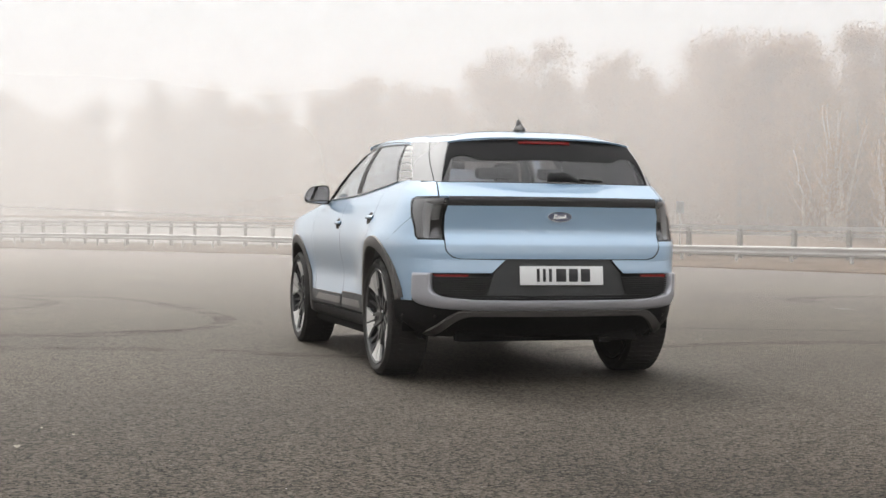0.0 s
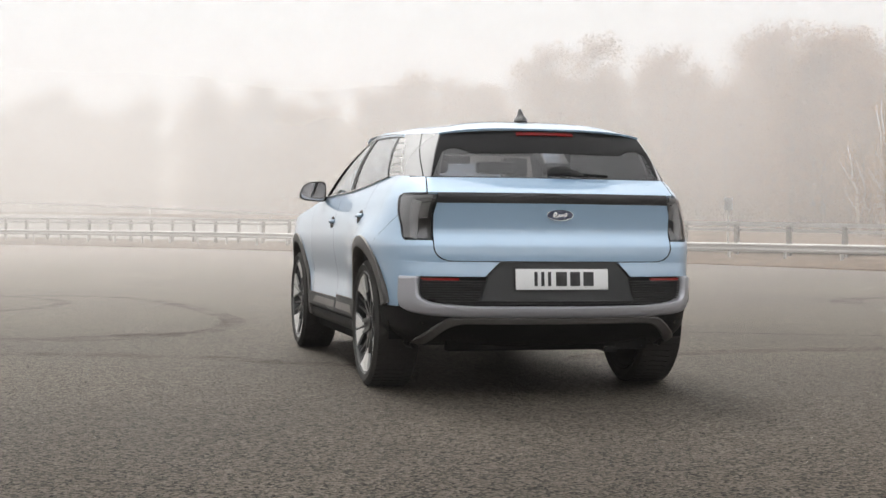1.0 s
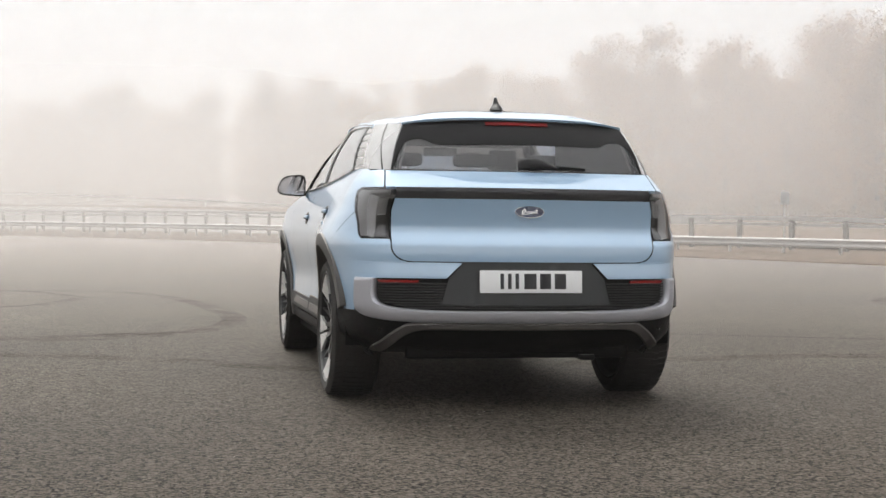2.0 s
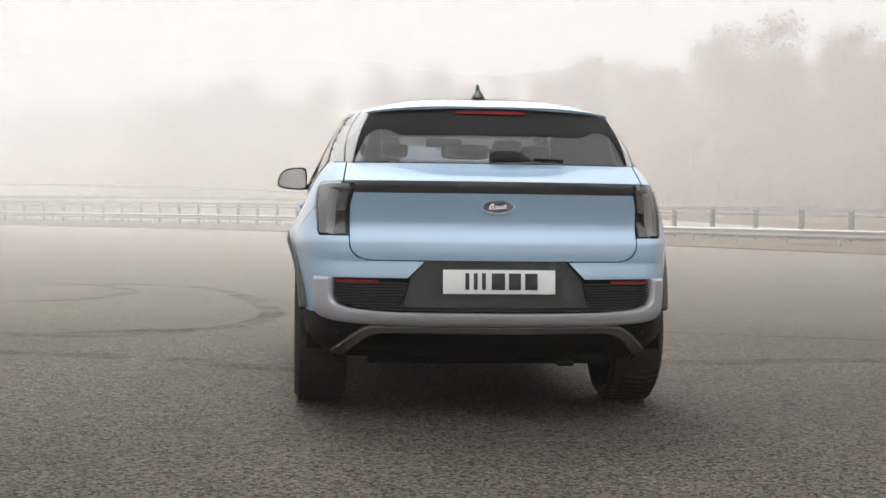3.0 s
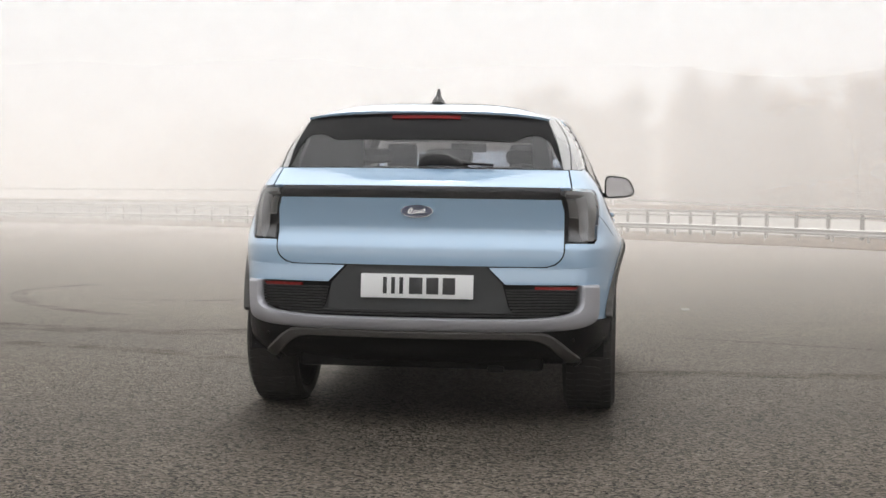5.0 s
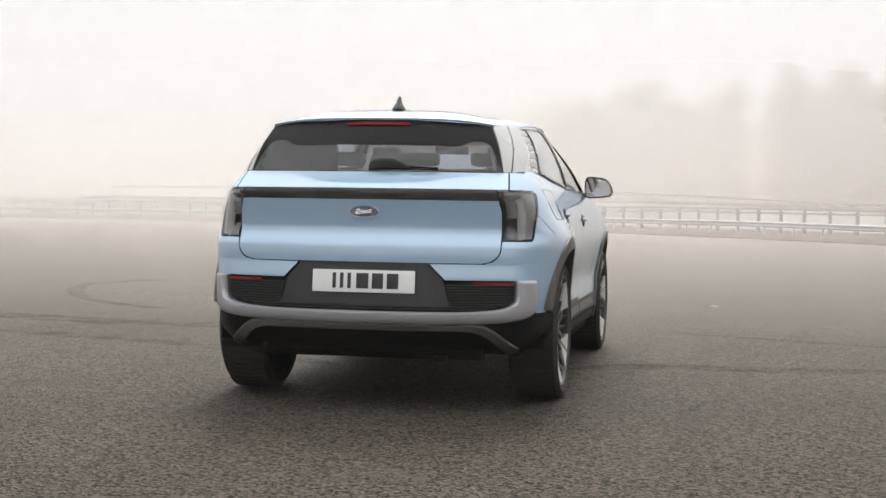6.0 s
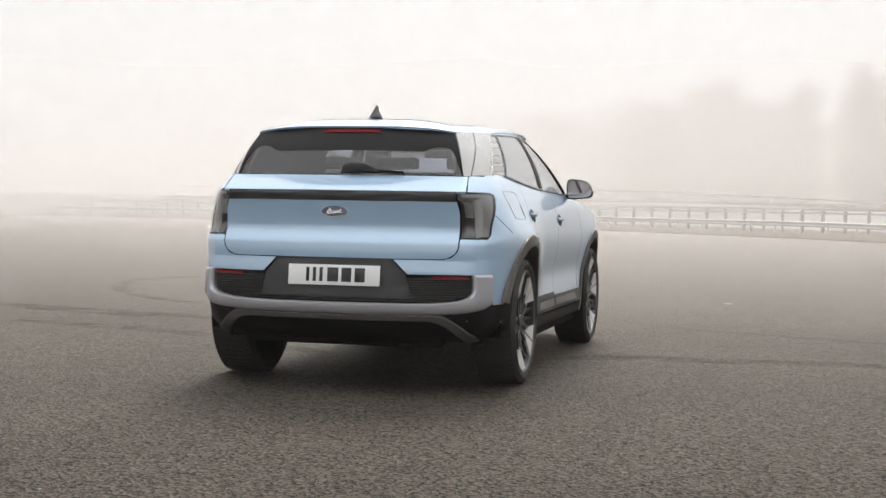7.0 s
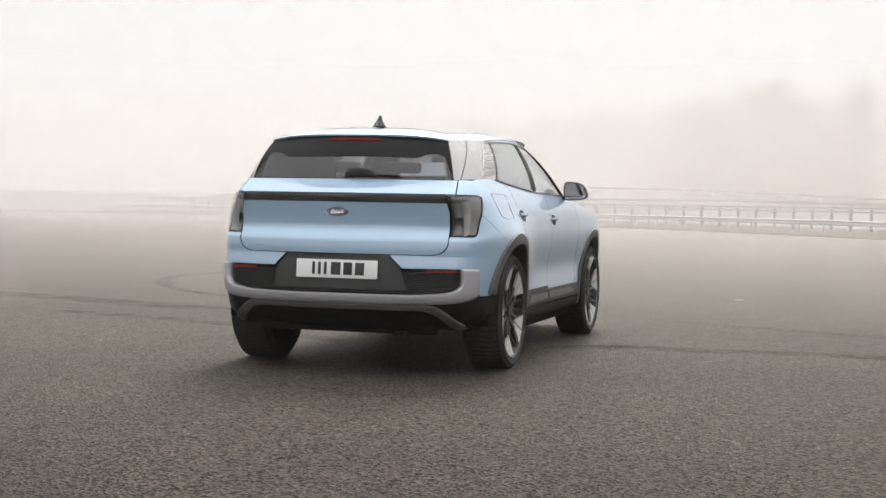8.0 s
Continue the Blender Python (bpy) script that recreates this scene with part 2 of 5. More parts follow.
def side_x(y, z):
    w = smooth_interp(z, SIDE_PROFILE)
    low = 1 - smoothstep(0.80, 1.04, z)
    for hub, size in zip(HUB_Y, (0.060, 0.012)):
        w += size * low * math.exp(-(((y - hub) / 0.40) ** 2)) * smoothstep(0.1, 0.5, z)
    between = smoothstep(1.2, 1.7, y) * (1 - smoothstep(2.9, 3.3, y))
    w -= 0.020 * between * math.exp(-(((z - 0.60) / 0.11) ** 2))
    if y < 1.0:
        w -= 0.13 * (1 - smoothstep(0.24, 0.38, z)) * (1 - smoothstep(0.6, 1.0, y))
    if y > 3.5:
        w *= 1 - 0.07 * ((y - 3.5) / 0.7) ** 2
    return w


def bezier(a, b, c, d, t):
    u = 1 - t
    return tuple(u**3 * p + 3 * u * u * t * q + 3 * u * t * t * r + t**3 * s for p, q, r, s in zip(a, b, c, d))


def body(s, z, out=0.0):
    """The body's skin at height z: s from 0 (middle of the tail) over 1 to 2 (the corner) and 3 (front of the side) to 4 (nose)."""
    xc = smooth_interp(z, CORNER_X)
    y0 = smooth_interp(z, REAR_PROFILE)
    bow = lerp(0.24, 0.16, smoothstep(1.10, 1.185, z))
    if s <= 1:
        x = xc * s
        p = (x, y0 + bow * x * x)
    elif s <= 2:
        a = (xc, y0 + bow * xc * xc)
        d = (side_x(0.55, z), 0.55)
        reach = 0.42 * (d[0] - xc)
        lean = (side_x(0.60, z) - side_x(0.55, z)) / 0.05
        k = max(0.10, 0.50 * (d[1] - a[1]))
        p = bezier(a, (a[0] + 1.25 * reach, a[1] + 2 * bow * xc * 1.25 * reach), (d[0] - lean * k, d[1] - k * 1.05), d, s - 1)
    elif s <= 3:
        y = 0.55 + (s - 2) * 3.45
        p = (side_x(y, z), y)
    else:
        a, d = (side_x(4.0, z), 4.0), (0.0, 4.43 - 0.12 * abs(z - 0.6))
        p = bezier(a, (a[0] - 0.03, 4.25), (0.5, d[1]), d, s - 3)
    if out:
        e = 1e-3
        q = body(min(4, s + e), z)
        r = body(max(0, s - e), z)
        up = body(s, z + 2e-3)
        dn = body(s, z - 2e-3)
        n = (q - r).cross(up - dn)
        n = n.normalized() if n.length > 1e-12 else Vector((0, -1, 0))
        if n.dot(Vector((p[0], p[1] - 2.2, 0.2))) < 0:
            n = -n
        return Vector((p[0], p[1], z)) + n * out
    return Vector((p[0], p[1], z))


def s_at_x(x, z):
    """The s at which the tail's skin reaches |x|."""
    lo, hi = 0.0, 2.0
    for _ in range(40):
        mid = (lo + hi) / 2
        lo, hi = (mid, hi) if body(mid, z).x < x else (lo, mid)
    return lo


def s_at_y(y):
    return 2 + (y - 0.55) / 3.45


def flip(p, sign):
    return Vector((p[0] * sign, p[1], p[2]))


def belt(y):
    return smooth_interp(y, BELT)


# the greenhouse, from the belt line up to the edge of the roof
def base_curve(s):
    if s <= 2:
        z = 1.19 + 0.012 * smoothstep(1, 2, s)
        return body(s, z)
    if s <= 3:
        y = 0.55 + (s - 2) * 2.15
        return Vector((side_x(y, belt(y)), y, belt(y)))
    a, d = Vector((side_x(2.7, 1.12), 2.70, 1.12)), Vector((0, 3.28, 1.07))
    return Vector(bezier(a, a + Vector((-0.02, 0.30, -0.02)), d + Vector((0.45, 0, 0)), d, s - 3))


def roof_edge(s):
    if s <= 1:
        x = 0.573 * s
        return Vector((x, 0.285 + 0.19 * x * x, 1.458 - 0.075 * x * x))
    if s <= 2:
        a, d = Vector((0.573, 0.3474, 1.4334)), Vector((0.612, 0.98, 1.468))
        return Vector(bezier(a, a + Vector((0.012, 0.12, 0.008)), d + Vector((-0.012, -0.30, -0.018)), d, s - 1))
    if s <= 3:
        t = s - 2
        y = 0.98 + 1.30 * t
        return Vector((0.612 + 0.012 * math.sin(math.pi * t) - 0.02 * t, y, smooth_interp(y, ((0.98, 1.468), (1.4, 1.502), (1.7, 1.513), (1.95, 1.507), (2.12, 1.492), (2.28, 1.464)))))
    a, d = Vector((0.592, 2.28, 1.464)), Vector((0, 2.14, 1.506))
    return Vector(bezier(a, a + Vector((-0.12, -0.02, 0.02)), d + Vector((0.3, 0, 0)), d, s - 3))


def house(s, v, out=0.0):
    a, b = base_curve(s), roof_edge(s)
    p = a.lerp(b, v)
    bulge = 0.020 * math.sin(math.pi * v)
    n = Vector((p.x, (p.y - 1.6) * 0.9 if s <= 1.6 or s > 3 else 0, 0.35))
    n = n.normalized() if n.length > 0 else n
    return p + n * (bulge + out)


def fin_edge(s):
    """Top of the outer pillars, out to the tips of the tail spoiler."""
    if s <= 2:
        a, d = Vector((0.580, 0.3474, 1.4334)), roof_edge(2)
        return Vector(bezier(a, a + Vector((0.012, 0.15, 0.012)), d + Vector((-0.006, -0.25, -0.012)), d, max(0, s - 1)))
    return roof_edge(s)


def outer_house(s, v, out=0.0):
    a, b = base_curve(s), fin_edge(s)
    p = a.lerp(b, v)
    side = Vector((p.x, 0, 0.35)).normalized()
    back = Vector((p.x, (p.y - 1.6) * 0.9, 0.35)).normalized()
    n = back.lerp(side, smoothstep(1.0, 1.5, s))
    return p + n * (0.020 * math.sin(math.pi * v) + out)


def steps(a, b, n):
    return [lerp(a, b, i / (n - 1)) for i in range(n)]


car = thing("electric_suv", "pale blue electric SUV with black lower trim, parked on asphalt", "car")


def skin(name, mat, region, ns, nz, out=0.0, thick=0.012, label="", sides=(1, -1), parent=None, fn=body, both=False):
    """Panels on a skin: region(w) gives (s0, s1) and z for rows w in 0..1."""
    made = []
    for sign in sides:
        mesh = Mesh()
        rows = []
        for w in steps(0, 1, nz):
            z, s0, s1 = region(w)
            row = [flip(fn(s, z, out), sign) for s in steps(s0, s1, ns)]
            if both:
                row = [flip(p, -1) for p in row[:0:-1]] + row
            rows.append(row)
        mesh.grid(rows, thick=thick, flip=(sign < 0))
        made.append(part(name, mesh.bm, mat, parent or car, label))
    return made


# tail lamp outline: inner edge (x) and outer edge (s) by height
LAMP_IN_X = ((0.846, 0.680), (0.93, 0.685), (1.0, 0.682), (1.04, 0.672), (1.06, 0.660), (1.10, 0.658))
LAMP_OUT_S = ((0.850, 1.33), (0.862, 1.37), (0.91, 1.41), (0.95, 1.465), (0.98, 1.52), (1.05, 1.61), (1.082, 1.635), (1.094, 1.62), (1.099, 1.57))

# tailgate outline: half width at a height
def gate_x(z):
    if z < 0.82:
        k = (0.82 - z) / (0.82 - 0.738)
        return 0.672 - 0.105 * (1 - max(0, 1 - k ** 2.2) ** (1 / 2.2))
    return 0.672 - 0.014 * smoothstep(0.98, 1.05, z)


def gate_rows(w):
    z = lerp(0.738, 1.046, w ** 1.25)
    return z, 0.0, s_at_x(gate_x(z), z)


gate = skin("tailgate", PAINT, gate_rows, 40, 60, thick=0.02, sides=(1,), both=True)[0]
skin("tailgate_sill", PAINT, lambda w: ((z := lerp(1.103, 1.187, w)), 0.0, s_at_x(lerp(0.700, 0.682, w), z)), 30, 8, thick=0.015, sides=(1,), both=True, parent=gate)
skin("light_bar", BAR_BLACK, lambda w: ((z := lerp(1.049, 1.100, w)), 0.0, s_at_x(0.652, z)), 30, 6, out=0.003, thick=0.02, sides=(1,), both=True, parent=gate, label="gloss black full-width bar")

# raised black emblem on the bar, as plain bars
for k in range(8):
    x = lerp(-0.185, 0.185, k / 7)
    p = body(s_at_x(abs(x), 1.075), 1.075, 0.004)
    part("emblem_bar", Mesh().box(x - 0.012, x + 0.012, p.y - 0.0008, p.y + 0.003, 1.067, 1.083, bevel=0.0006).bm, BAR_BLACK, gate)

# quarter panels, doors and wings, joined at the seams
WHEEL_CUT = 0.470


def cut_wheels(mesh, r=WHEEL_CUT):
    kill = []
    for f in mesh.bm.faces:
        c = f.calc_center_median()
        if any((c.y - h) ** 2 + (c.z - HUB_Z) ** 2 < r * r for h in HUB_Y) and abs(c.x) > 0.6:
            kill.append(f)
    bmesh.ops.delete(mesh.bm, geom=kill, context="FACES")


def panel(name, z_lo, z_hi, s_lo, s_hi, ns, nz, mat=PAINT, out=0.0, label="", thick=0.012):
    """A body panel between functions of s (heights) and of height (s)."""
    for sign in (1, -1):
        mesh = Mesh()
        rows = []
        for w in steps(0, 1, nz):
            row = []
            for t in steps(0, 1, ns):
                zm = lerp(z_lo, z_hi if not callable(z_hi) else 1.19, w)
                s = lerp(s_lo(zm) if callable(s_lo) else s_lo, s_hi(zm) if callable(s_hi) else s_hi, t)
                top = z_hi(body(s, 1.0).y) if callable(z_hi) else z_hi
                z = lerp(z_lo, top, w)
                row.append(flip(body(s, z, out), sign))
            rows.append(row)
        mesh.grid(rows, flip=(sign < 0))
        cut_wheels(mesh)
        part(name, mesh.bm, mat, car, label)


def gate_gap(z):
    """Where the quarter panel starts beside the tailgate and the lamp."""
    if z < 0.7325:
        return s_at_x(lerp(0.412, 0.334, (z - 0.655) / 0.0775), z)
    if z < 0.846:
        zz = max(z, 0.7385)
        slope = (gate_x(zz + 0.002) - gate_x(zz)) / 0.002
        return s_at_x(min(gate_x(zz) + 0.0065 * math.sqrt(1 + min(slope, 3) ** 2), 0.678), z)
    return s_at_x(0.69, z)


S_DOOR_R, S_DOOR_M, S_DOOR_F = s_at_y(1.02), s_at_y(1.975), s_at_y(2.95)
GAP = 0.0007
# bumper wedges and quarter panel up to the lamp
panel("bumper_corner", 0.655, 0.846, gate_gap, 1.60, 34, 90)
panel("rear_wing", 0.655, 0.846, 1.60, S_DOOR_R - GAP, 70, 28)
panel("rear_wing_foot", 0.49, 0.655, lambda z: s_at_x(0.832, z), S_DOOR_R - GAP, 80, 24)
panel("rear_wing_top", 0.846, 1.102, lambda z: smooth_interp(z, LAMP_OUT_S) + 0.006, S_DOOR_R - GAP, 60, 22)
panel("rear_shoulder", 1.102, lambda y: belt(y) if y > 0.3 else 1.19, lambda z: s_at_x(lerp(0.707, 0.688, (z - 1.102) / 0.088), z), S_DOOR_R - GAP, 60, 12)
panel("rear_door", 0.47, belt, S_DOOR_R + GAP, S_DOOR_M - GAP, 60, 46)
panel("front_door", 0.45, belt, S_DOOR_M + GAP, S_DOOR_F - GAP, 60, 46)
panel("front_wing", 0.42, belt, S_DOOR_F + GAP, 3.0, 60, 46)
panel("front_bumper", 0.24, belt, 3.0, 4.0, 30, 30)
CLAD = material("taupe_insert", (0.115, 0.105, 0.098), rough=0.45, metal=0.2, vary=0.1, scale=8)

# lower bumper: black skin behind the trims, from the tail's middle round to the wheel arch
for sign in (1, -1):
    mesh = Mesh()
    mesh.grid([[flip(body(s, z, lerp(-0.028, -0.022, smoothstep(0.25, 0.42, z))), sign) for s in steps(0, 1.62, 60)] for z in steps(0.25, 0.655, 30)])
    part("lower_bumper", mesh.bm, BLACK, car)
    mesh = Mesh()
    mesh.grid([[flip(body(s, z, 0.001), sign) for s in steps(s_at_x(interp(z, ((0.26, 0.77), (0.318, 0.735), (0.40, 0.63), (0.44, 0.57))), z), interp(z, ((0.26, 1.50), (0.36, 1.86), (0.488, 1.95))), 30)] for z in steps(0.26, 0.488, 16)], thick=0.012, flip=(sign < 0))
    part("bumper_corner_guard", mesh.bm, BLACK, car)

# parking sensors in the corners
for sign in (1, -1):
    for s, z in ((1.66, 0.395), (1.10, 0.40)):
        p, q = body(s, z, 0.002), body(s, z, 0.012)
        disc = Mesh().lathe([(0.0, 0.0), (0.0, 0.009), (-0.003, 0.011)], n=16, axis="z")
        ob = part("parking_sensor", disc.bm, GLOSS_BLACK, car)
        ob.matrix_local = Matrix.Translation(flip(p, sign)) @ (flip(q, sign) - flip(p, sign)).to_track_quat("Z", "Y").to_matrix().to_4x4()

# the panel round the number plate
PLATE_EDGE = ((0.515, 0.455), (0.55, 0.428), (0.655, 0.400), (0.733, 0.325))
skin("plate_panel", PLATE_PANEL, lambda w: ((z := lerp(0.520, 0.735, w)), 0.0, s_at_x(interp(z, PLATE_EDGE), z)), 30, 14, out=-0.012, thick=0.02, sides=(1,), both=True)


# slats beside and below the plate panel
def slat(z, x0, x1, both):
    for sign in ((1,) if both else (1, -1)):
        mesh = Mesh()
        ring = ((-0.020, -0.0015), (-0.004, -0.0045), (0.0, -0.003), (0.0, 0.0025), (-0.004, 0.0035), (-0.020, 0.0015))
        rows = []
        xs = steps(x0, x1, 16)
        pts = [body(s_at_x(x, z), z) for x in xs]
        if both:
            pts = [flip(p, -1) for p in pts[:0:-1]] + pts
        for k, p in enumerate(pts):
            rows.append([flip(p + Vector((0, -o, h)), sign) for o, h in ring])
        mesh.grid([list(r) for r in zip(*rows)] + [[r[0] for r in rows]])
        part("grille_slat", mesh.bm, GREY_TRIM, car)


for k in range(10):
    z = 0.630 - 0.0132 * k
    if z > 0.535:
        slat(z, interp(z, PLATE_EDGE) + 0.004, 0.742 - 0.004 * max(0, k - 4) ** 1.5, False)
    else:
        slat(z, 0.0, 0.70 - 0.04 * (k - 7), True)
# red reflectors on the upper slats
skin("reflector", RED, lambda w: ((z := lerp(0.632, 0.646, w)), s_at_x(0.545, z), s_at_x(0.744 - 0.02 * (1 - w), z)), 14, 4, out=-0.002, thick=0.012, label="dark red rear reflector")

# silver trim: a bar across the tail whose ends turn up at the corners
SIL_INNER = ((0.0, 0.497), (0.25, 0.497), (0.45, 0.498), (0.60, 0.506), (0.69, 0.519), (0.730, 0.537), (0.745, 0.558), (0.7495, 0.585), (0.7495, 0.62), (0.7495, 0.655))
SIL_OUTER = ((0.0, 0.437), (0.27, 0.437), (0.49, 0.438), (0.65, 0.444), (0.75, 0.457), (0.805, 0.474), (0.828, 0.500), (0.834, 0.545), (0.834, 0.60), (0.834, 0.655))


def trim_bar():
    mesh = Mesh()
    cols = []
    n = len(SIL_INNER) - 1
    for p in steps(-n, n, 181):
        a = abs(p)
        u = [smooth_interp(a, list(zip(range(n + 1), (q[k] for q in e)))) for e in (SIL_INNER, SIL_OUTER) for k in (0, 1)]
        col = []
        for w, o in ((0.0, -0.024), (0.0, 0.008), (0.02, 0.018), (0.08, 0.026), (0.25, 0.027), (0.6, 0.022), (0.88, 0.015), (0.97, 0.009), (1.0, 0.002), (1.0, -0.02)):
            x, z = lerp(u[0], u[2], w), lerp(u[1], u[3], w)
            drop = 0.006 * smoothstep(n - 0.25, n, a)
            col.append(flip(body(s_at_x(x, z), z, o - drop), 1 if p >= 0 else -1))
        cols.append(col)
    for end in (0, -1):
        back = [flip(body(s_at_x(abs(q[0]) if k < 9 else 0.834, 0.655), 0.655, -0.02), 1 if end else -1) for k, q in enumerate(cols[end])]
        cols = cols + [back] if end else [back] + cols
    mesh.grid(cols)
    return mesh


part("silver_trim", trim_bar().bm, SILVER, car, "matt silver-grey bumper trim")


# dark grey skirt frame with legs
def skirt():
    mesh = Mesh()
    cols = []
    for x in steps(-0.745, 0.745, 100):
        a = abs(x)
        hi = smooth_interp(a, ((0.0, 0.437), (0.50, 0.438), (0.585, 0.434), (0.64, 0.408), (0.745, 0.318)))
        lo = smooth_interp(a, ((0.0, 0.402), (0.50, 0.402), (0.555, 0.394), (0.60, 0.372), (0.72, 0.283), (0.745, 0.290)))
        col = []
        for w, o in ((0, -0.02), (0, 0.004), (0.15, 0.010), (0.85, 0.014), (1.0, 0.008), (1.0, -0.02)):
            z = lerp(lo, hi, w)
            col.append(flip(body(s_at_x(a, z), z, o), 1 if x >= 0 else -1))
        cols.append(col)
    mesh.grid(cols)
    return mesh


part("skirt_frame", skirt().bm, ARCH, car, "dark grey lower frame of the bumper")
mesh = Mesh().box(-0.58, 0.58, 0.16, 0.22, 0.245, 0.40, bevel=0.02)
part("diffuser", mesh.bm, LINER, car)

# number plate, its characters as plain bars
plate = part("number_plate", Mesh().box(-0.26, 0.26, -0.005, 0.003, -0.0555, 0.0555, bevel=0.0025).bm, PLATE, car, "white number plate")
plate.matrix_local = pose(0.008, -0.038, 0.642, rx=-5)
for cx, wd in ((-0.148, 0.018), (-0.110, 0.018), (-0.072, 0.018), (-0.005, 0.062), (0.072, 0.056), (0.148, 0.058)):
    bar = part("plate_bar", Mesh().box(cx - wd / 2, cx + wd / 2, -0.0072, -0.004, -0.036, 0.040, bevel=0.001).bm, INK, plate)

# badge
def ellipse(a, b, n=48):
    return [(a * math.cos(2 * math.pi * k / n), b * math.sin(2 * math.pi * k / n)) for k in range(n)]


badge = part("badge", Mesh().prism(ellipse(0.0747, 0.0302), lambda u, v, d: (u, -d, v), 0.006).bm, CHROME, car, "blue oval badge with a bright rim")
badge.matrix_local = pose(0, -0.015, 0.986, rx=-4)
face = part("badge_face", Mesh().prism(ellipse(0.0722, 0.0280), lambda u, v, d: (u, -d, v), 0.002).bm, BADGE, badge)
face.matrix_local = pose(0, -0.0062, 0)
# the mark in it, as plain slanted strokes on a wavy line
for cx, wd, ht, lift in ((-0.030, 0.020, 0.026, 0.002), (-0.009, 0.014, 0.014, -0.002), (0.008, 0.012, 0.014, -0.002), (0.029, 0.018, 0.020, 0.001)):
    outline = [(cx + wd * (0.5 * math.cos(t) + 0.28 * math.sin(t)), lift + 0.5 * ht * math.sin(t)) for t in steps(0, 2 * math.pi, 17)[:-1]]
    hole = [(cx + 0.5 * (u - cx), lift + 0.5 * (v - lift)) for u, v in outline]
    stroke = Mesh().grid([[(u, -d, v) for u, v in loop] for loop, d in ((outline, 0.0), (outline, 0.001), (hole, 0.001), (hole, 0.0))], close_u=True)
    part("badge_mark", stroke.bm, CHROME, badge).matrix_local = pose(0, -0.0084, 0)
part("badge_mark", Mesh().tube([(x, -0.009, -0.009 + 0.004 * math.sin(60 * x)) for x in steps(-0.045, 0.045, 16)], [0.0006 + 0.0008 * math.sin(math.pi * k / 15) for k in range(16)], n=5).bm, CHROME, badge)

# tail lamps

def lamp_rows(w, z0=0.851, z1=1.099):
    z = lerp(z0, z1, w)
    return z, s_at_x(smooth_interp(z, LAMP_IN_X) + 0.003, z), smooth_interp(z, LAMP_OUT_S)


def lamp_sheet(sign, w0, w1, left, right, out, n=10, nw=14, thick=0.01):
    """A sheet in the lamp between fractions left(w) and right(w) of its width; out(t, w): depth behind the skin."""
    rows = []
    for w in steps(w0, w1, nw):
        z, s0, s1 = lamp_rows(w)
        rows.append([flip(body(lerp(s0, s1, lerp(left(w), right(w), t)), z, out(t, w)), sign) for t in steps(0, 1, n)])
    return Mesh().grid(rows, thick=thick, flip=(sign < 0)).bm


for sign in (1, -1):
    lamp = part("tail_lamp", lamp_sheet(sign, 0, 1, lambda w: 0, lambda w: 1, lambda t, w: -0.05, 20, 18), LAMP_IN, car, "smoked grey tail lamp")
    part("lens", lamp_sheet(sign, 0, 1, lambda w: 0, lambda w: 1, lambda t, w: 0.002 + 0.007 * math.sin(math.pi * w) ** 0.4, 26, 26, 0.005), LAMP_SMOKE, lamp, "smoked outer lens")
    bend = lambda w: 0.52 + 0.10 * (1 - w)
    part("side_lens", lamp_sheet(sign, 0.05, 0.97, lambda w: bend(w) + 0.10, lambda w: 0.985, lambda t, w: -0.010), LAMP_SIDE, lamp)
    part("light_blade", lamp_sheet(sign, 0.05, 0.92, lambda w: bend(w) - 0.10, lambda w: bend(w) + 0.10, lambda t, w: lerp(-0.036, -0.010, t)), LAMP_BLADE, lamp)
    part("upper_strip", lamp_sheet(sign, 0.83, 0.97, lambda w: 0.05, lambda w: bend(w) + 0.10, lambda t, w: lerp(-0.036, -0.009, smoothstep(0.83, 0.90, w)), 12, 8), LAMP_SIDE, lamp)
    part("light_field", lamp_sheet(sign, 0.47, 0.80, lambda w: 0.07, lambda w: bend(w) - 0.12, lambda t, w: -0.034), LAMP_CLEAR, lamp, "grey light field")
    part("field_line", lamp_sheet(sign, 0.45, 0.47, lambda w: 0.10, lambda w: bend(w) - 0.16, lambda t, w: -0.028, 8, 3), LAMP_SIDE, lamp)
    part("lower_reflector", lamp_sheet(sign, 0.05, 0.27, lambda w: 0.06, lambda w: bend(w) - 0.11 - 0.9 * max(0, w - 0.12), lambda t, w: lerp(-0.02, -0.036, smoothstep(0.05, 0.27, w))), LAMP_DARK, lamp)
    part("wing_seam", Mesh().tube([flip(body(s, z, 0.0005), sign) for s, z in ((1.53, 0.978), (1.62, 0.945), (1.75, 0.895), (1.89, 0.842))], 0.0012, n=6).bm, GREY_TRIM, car)

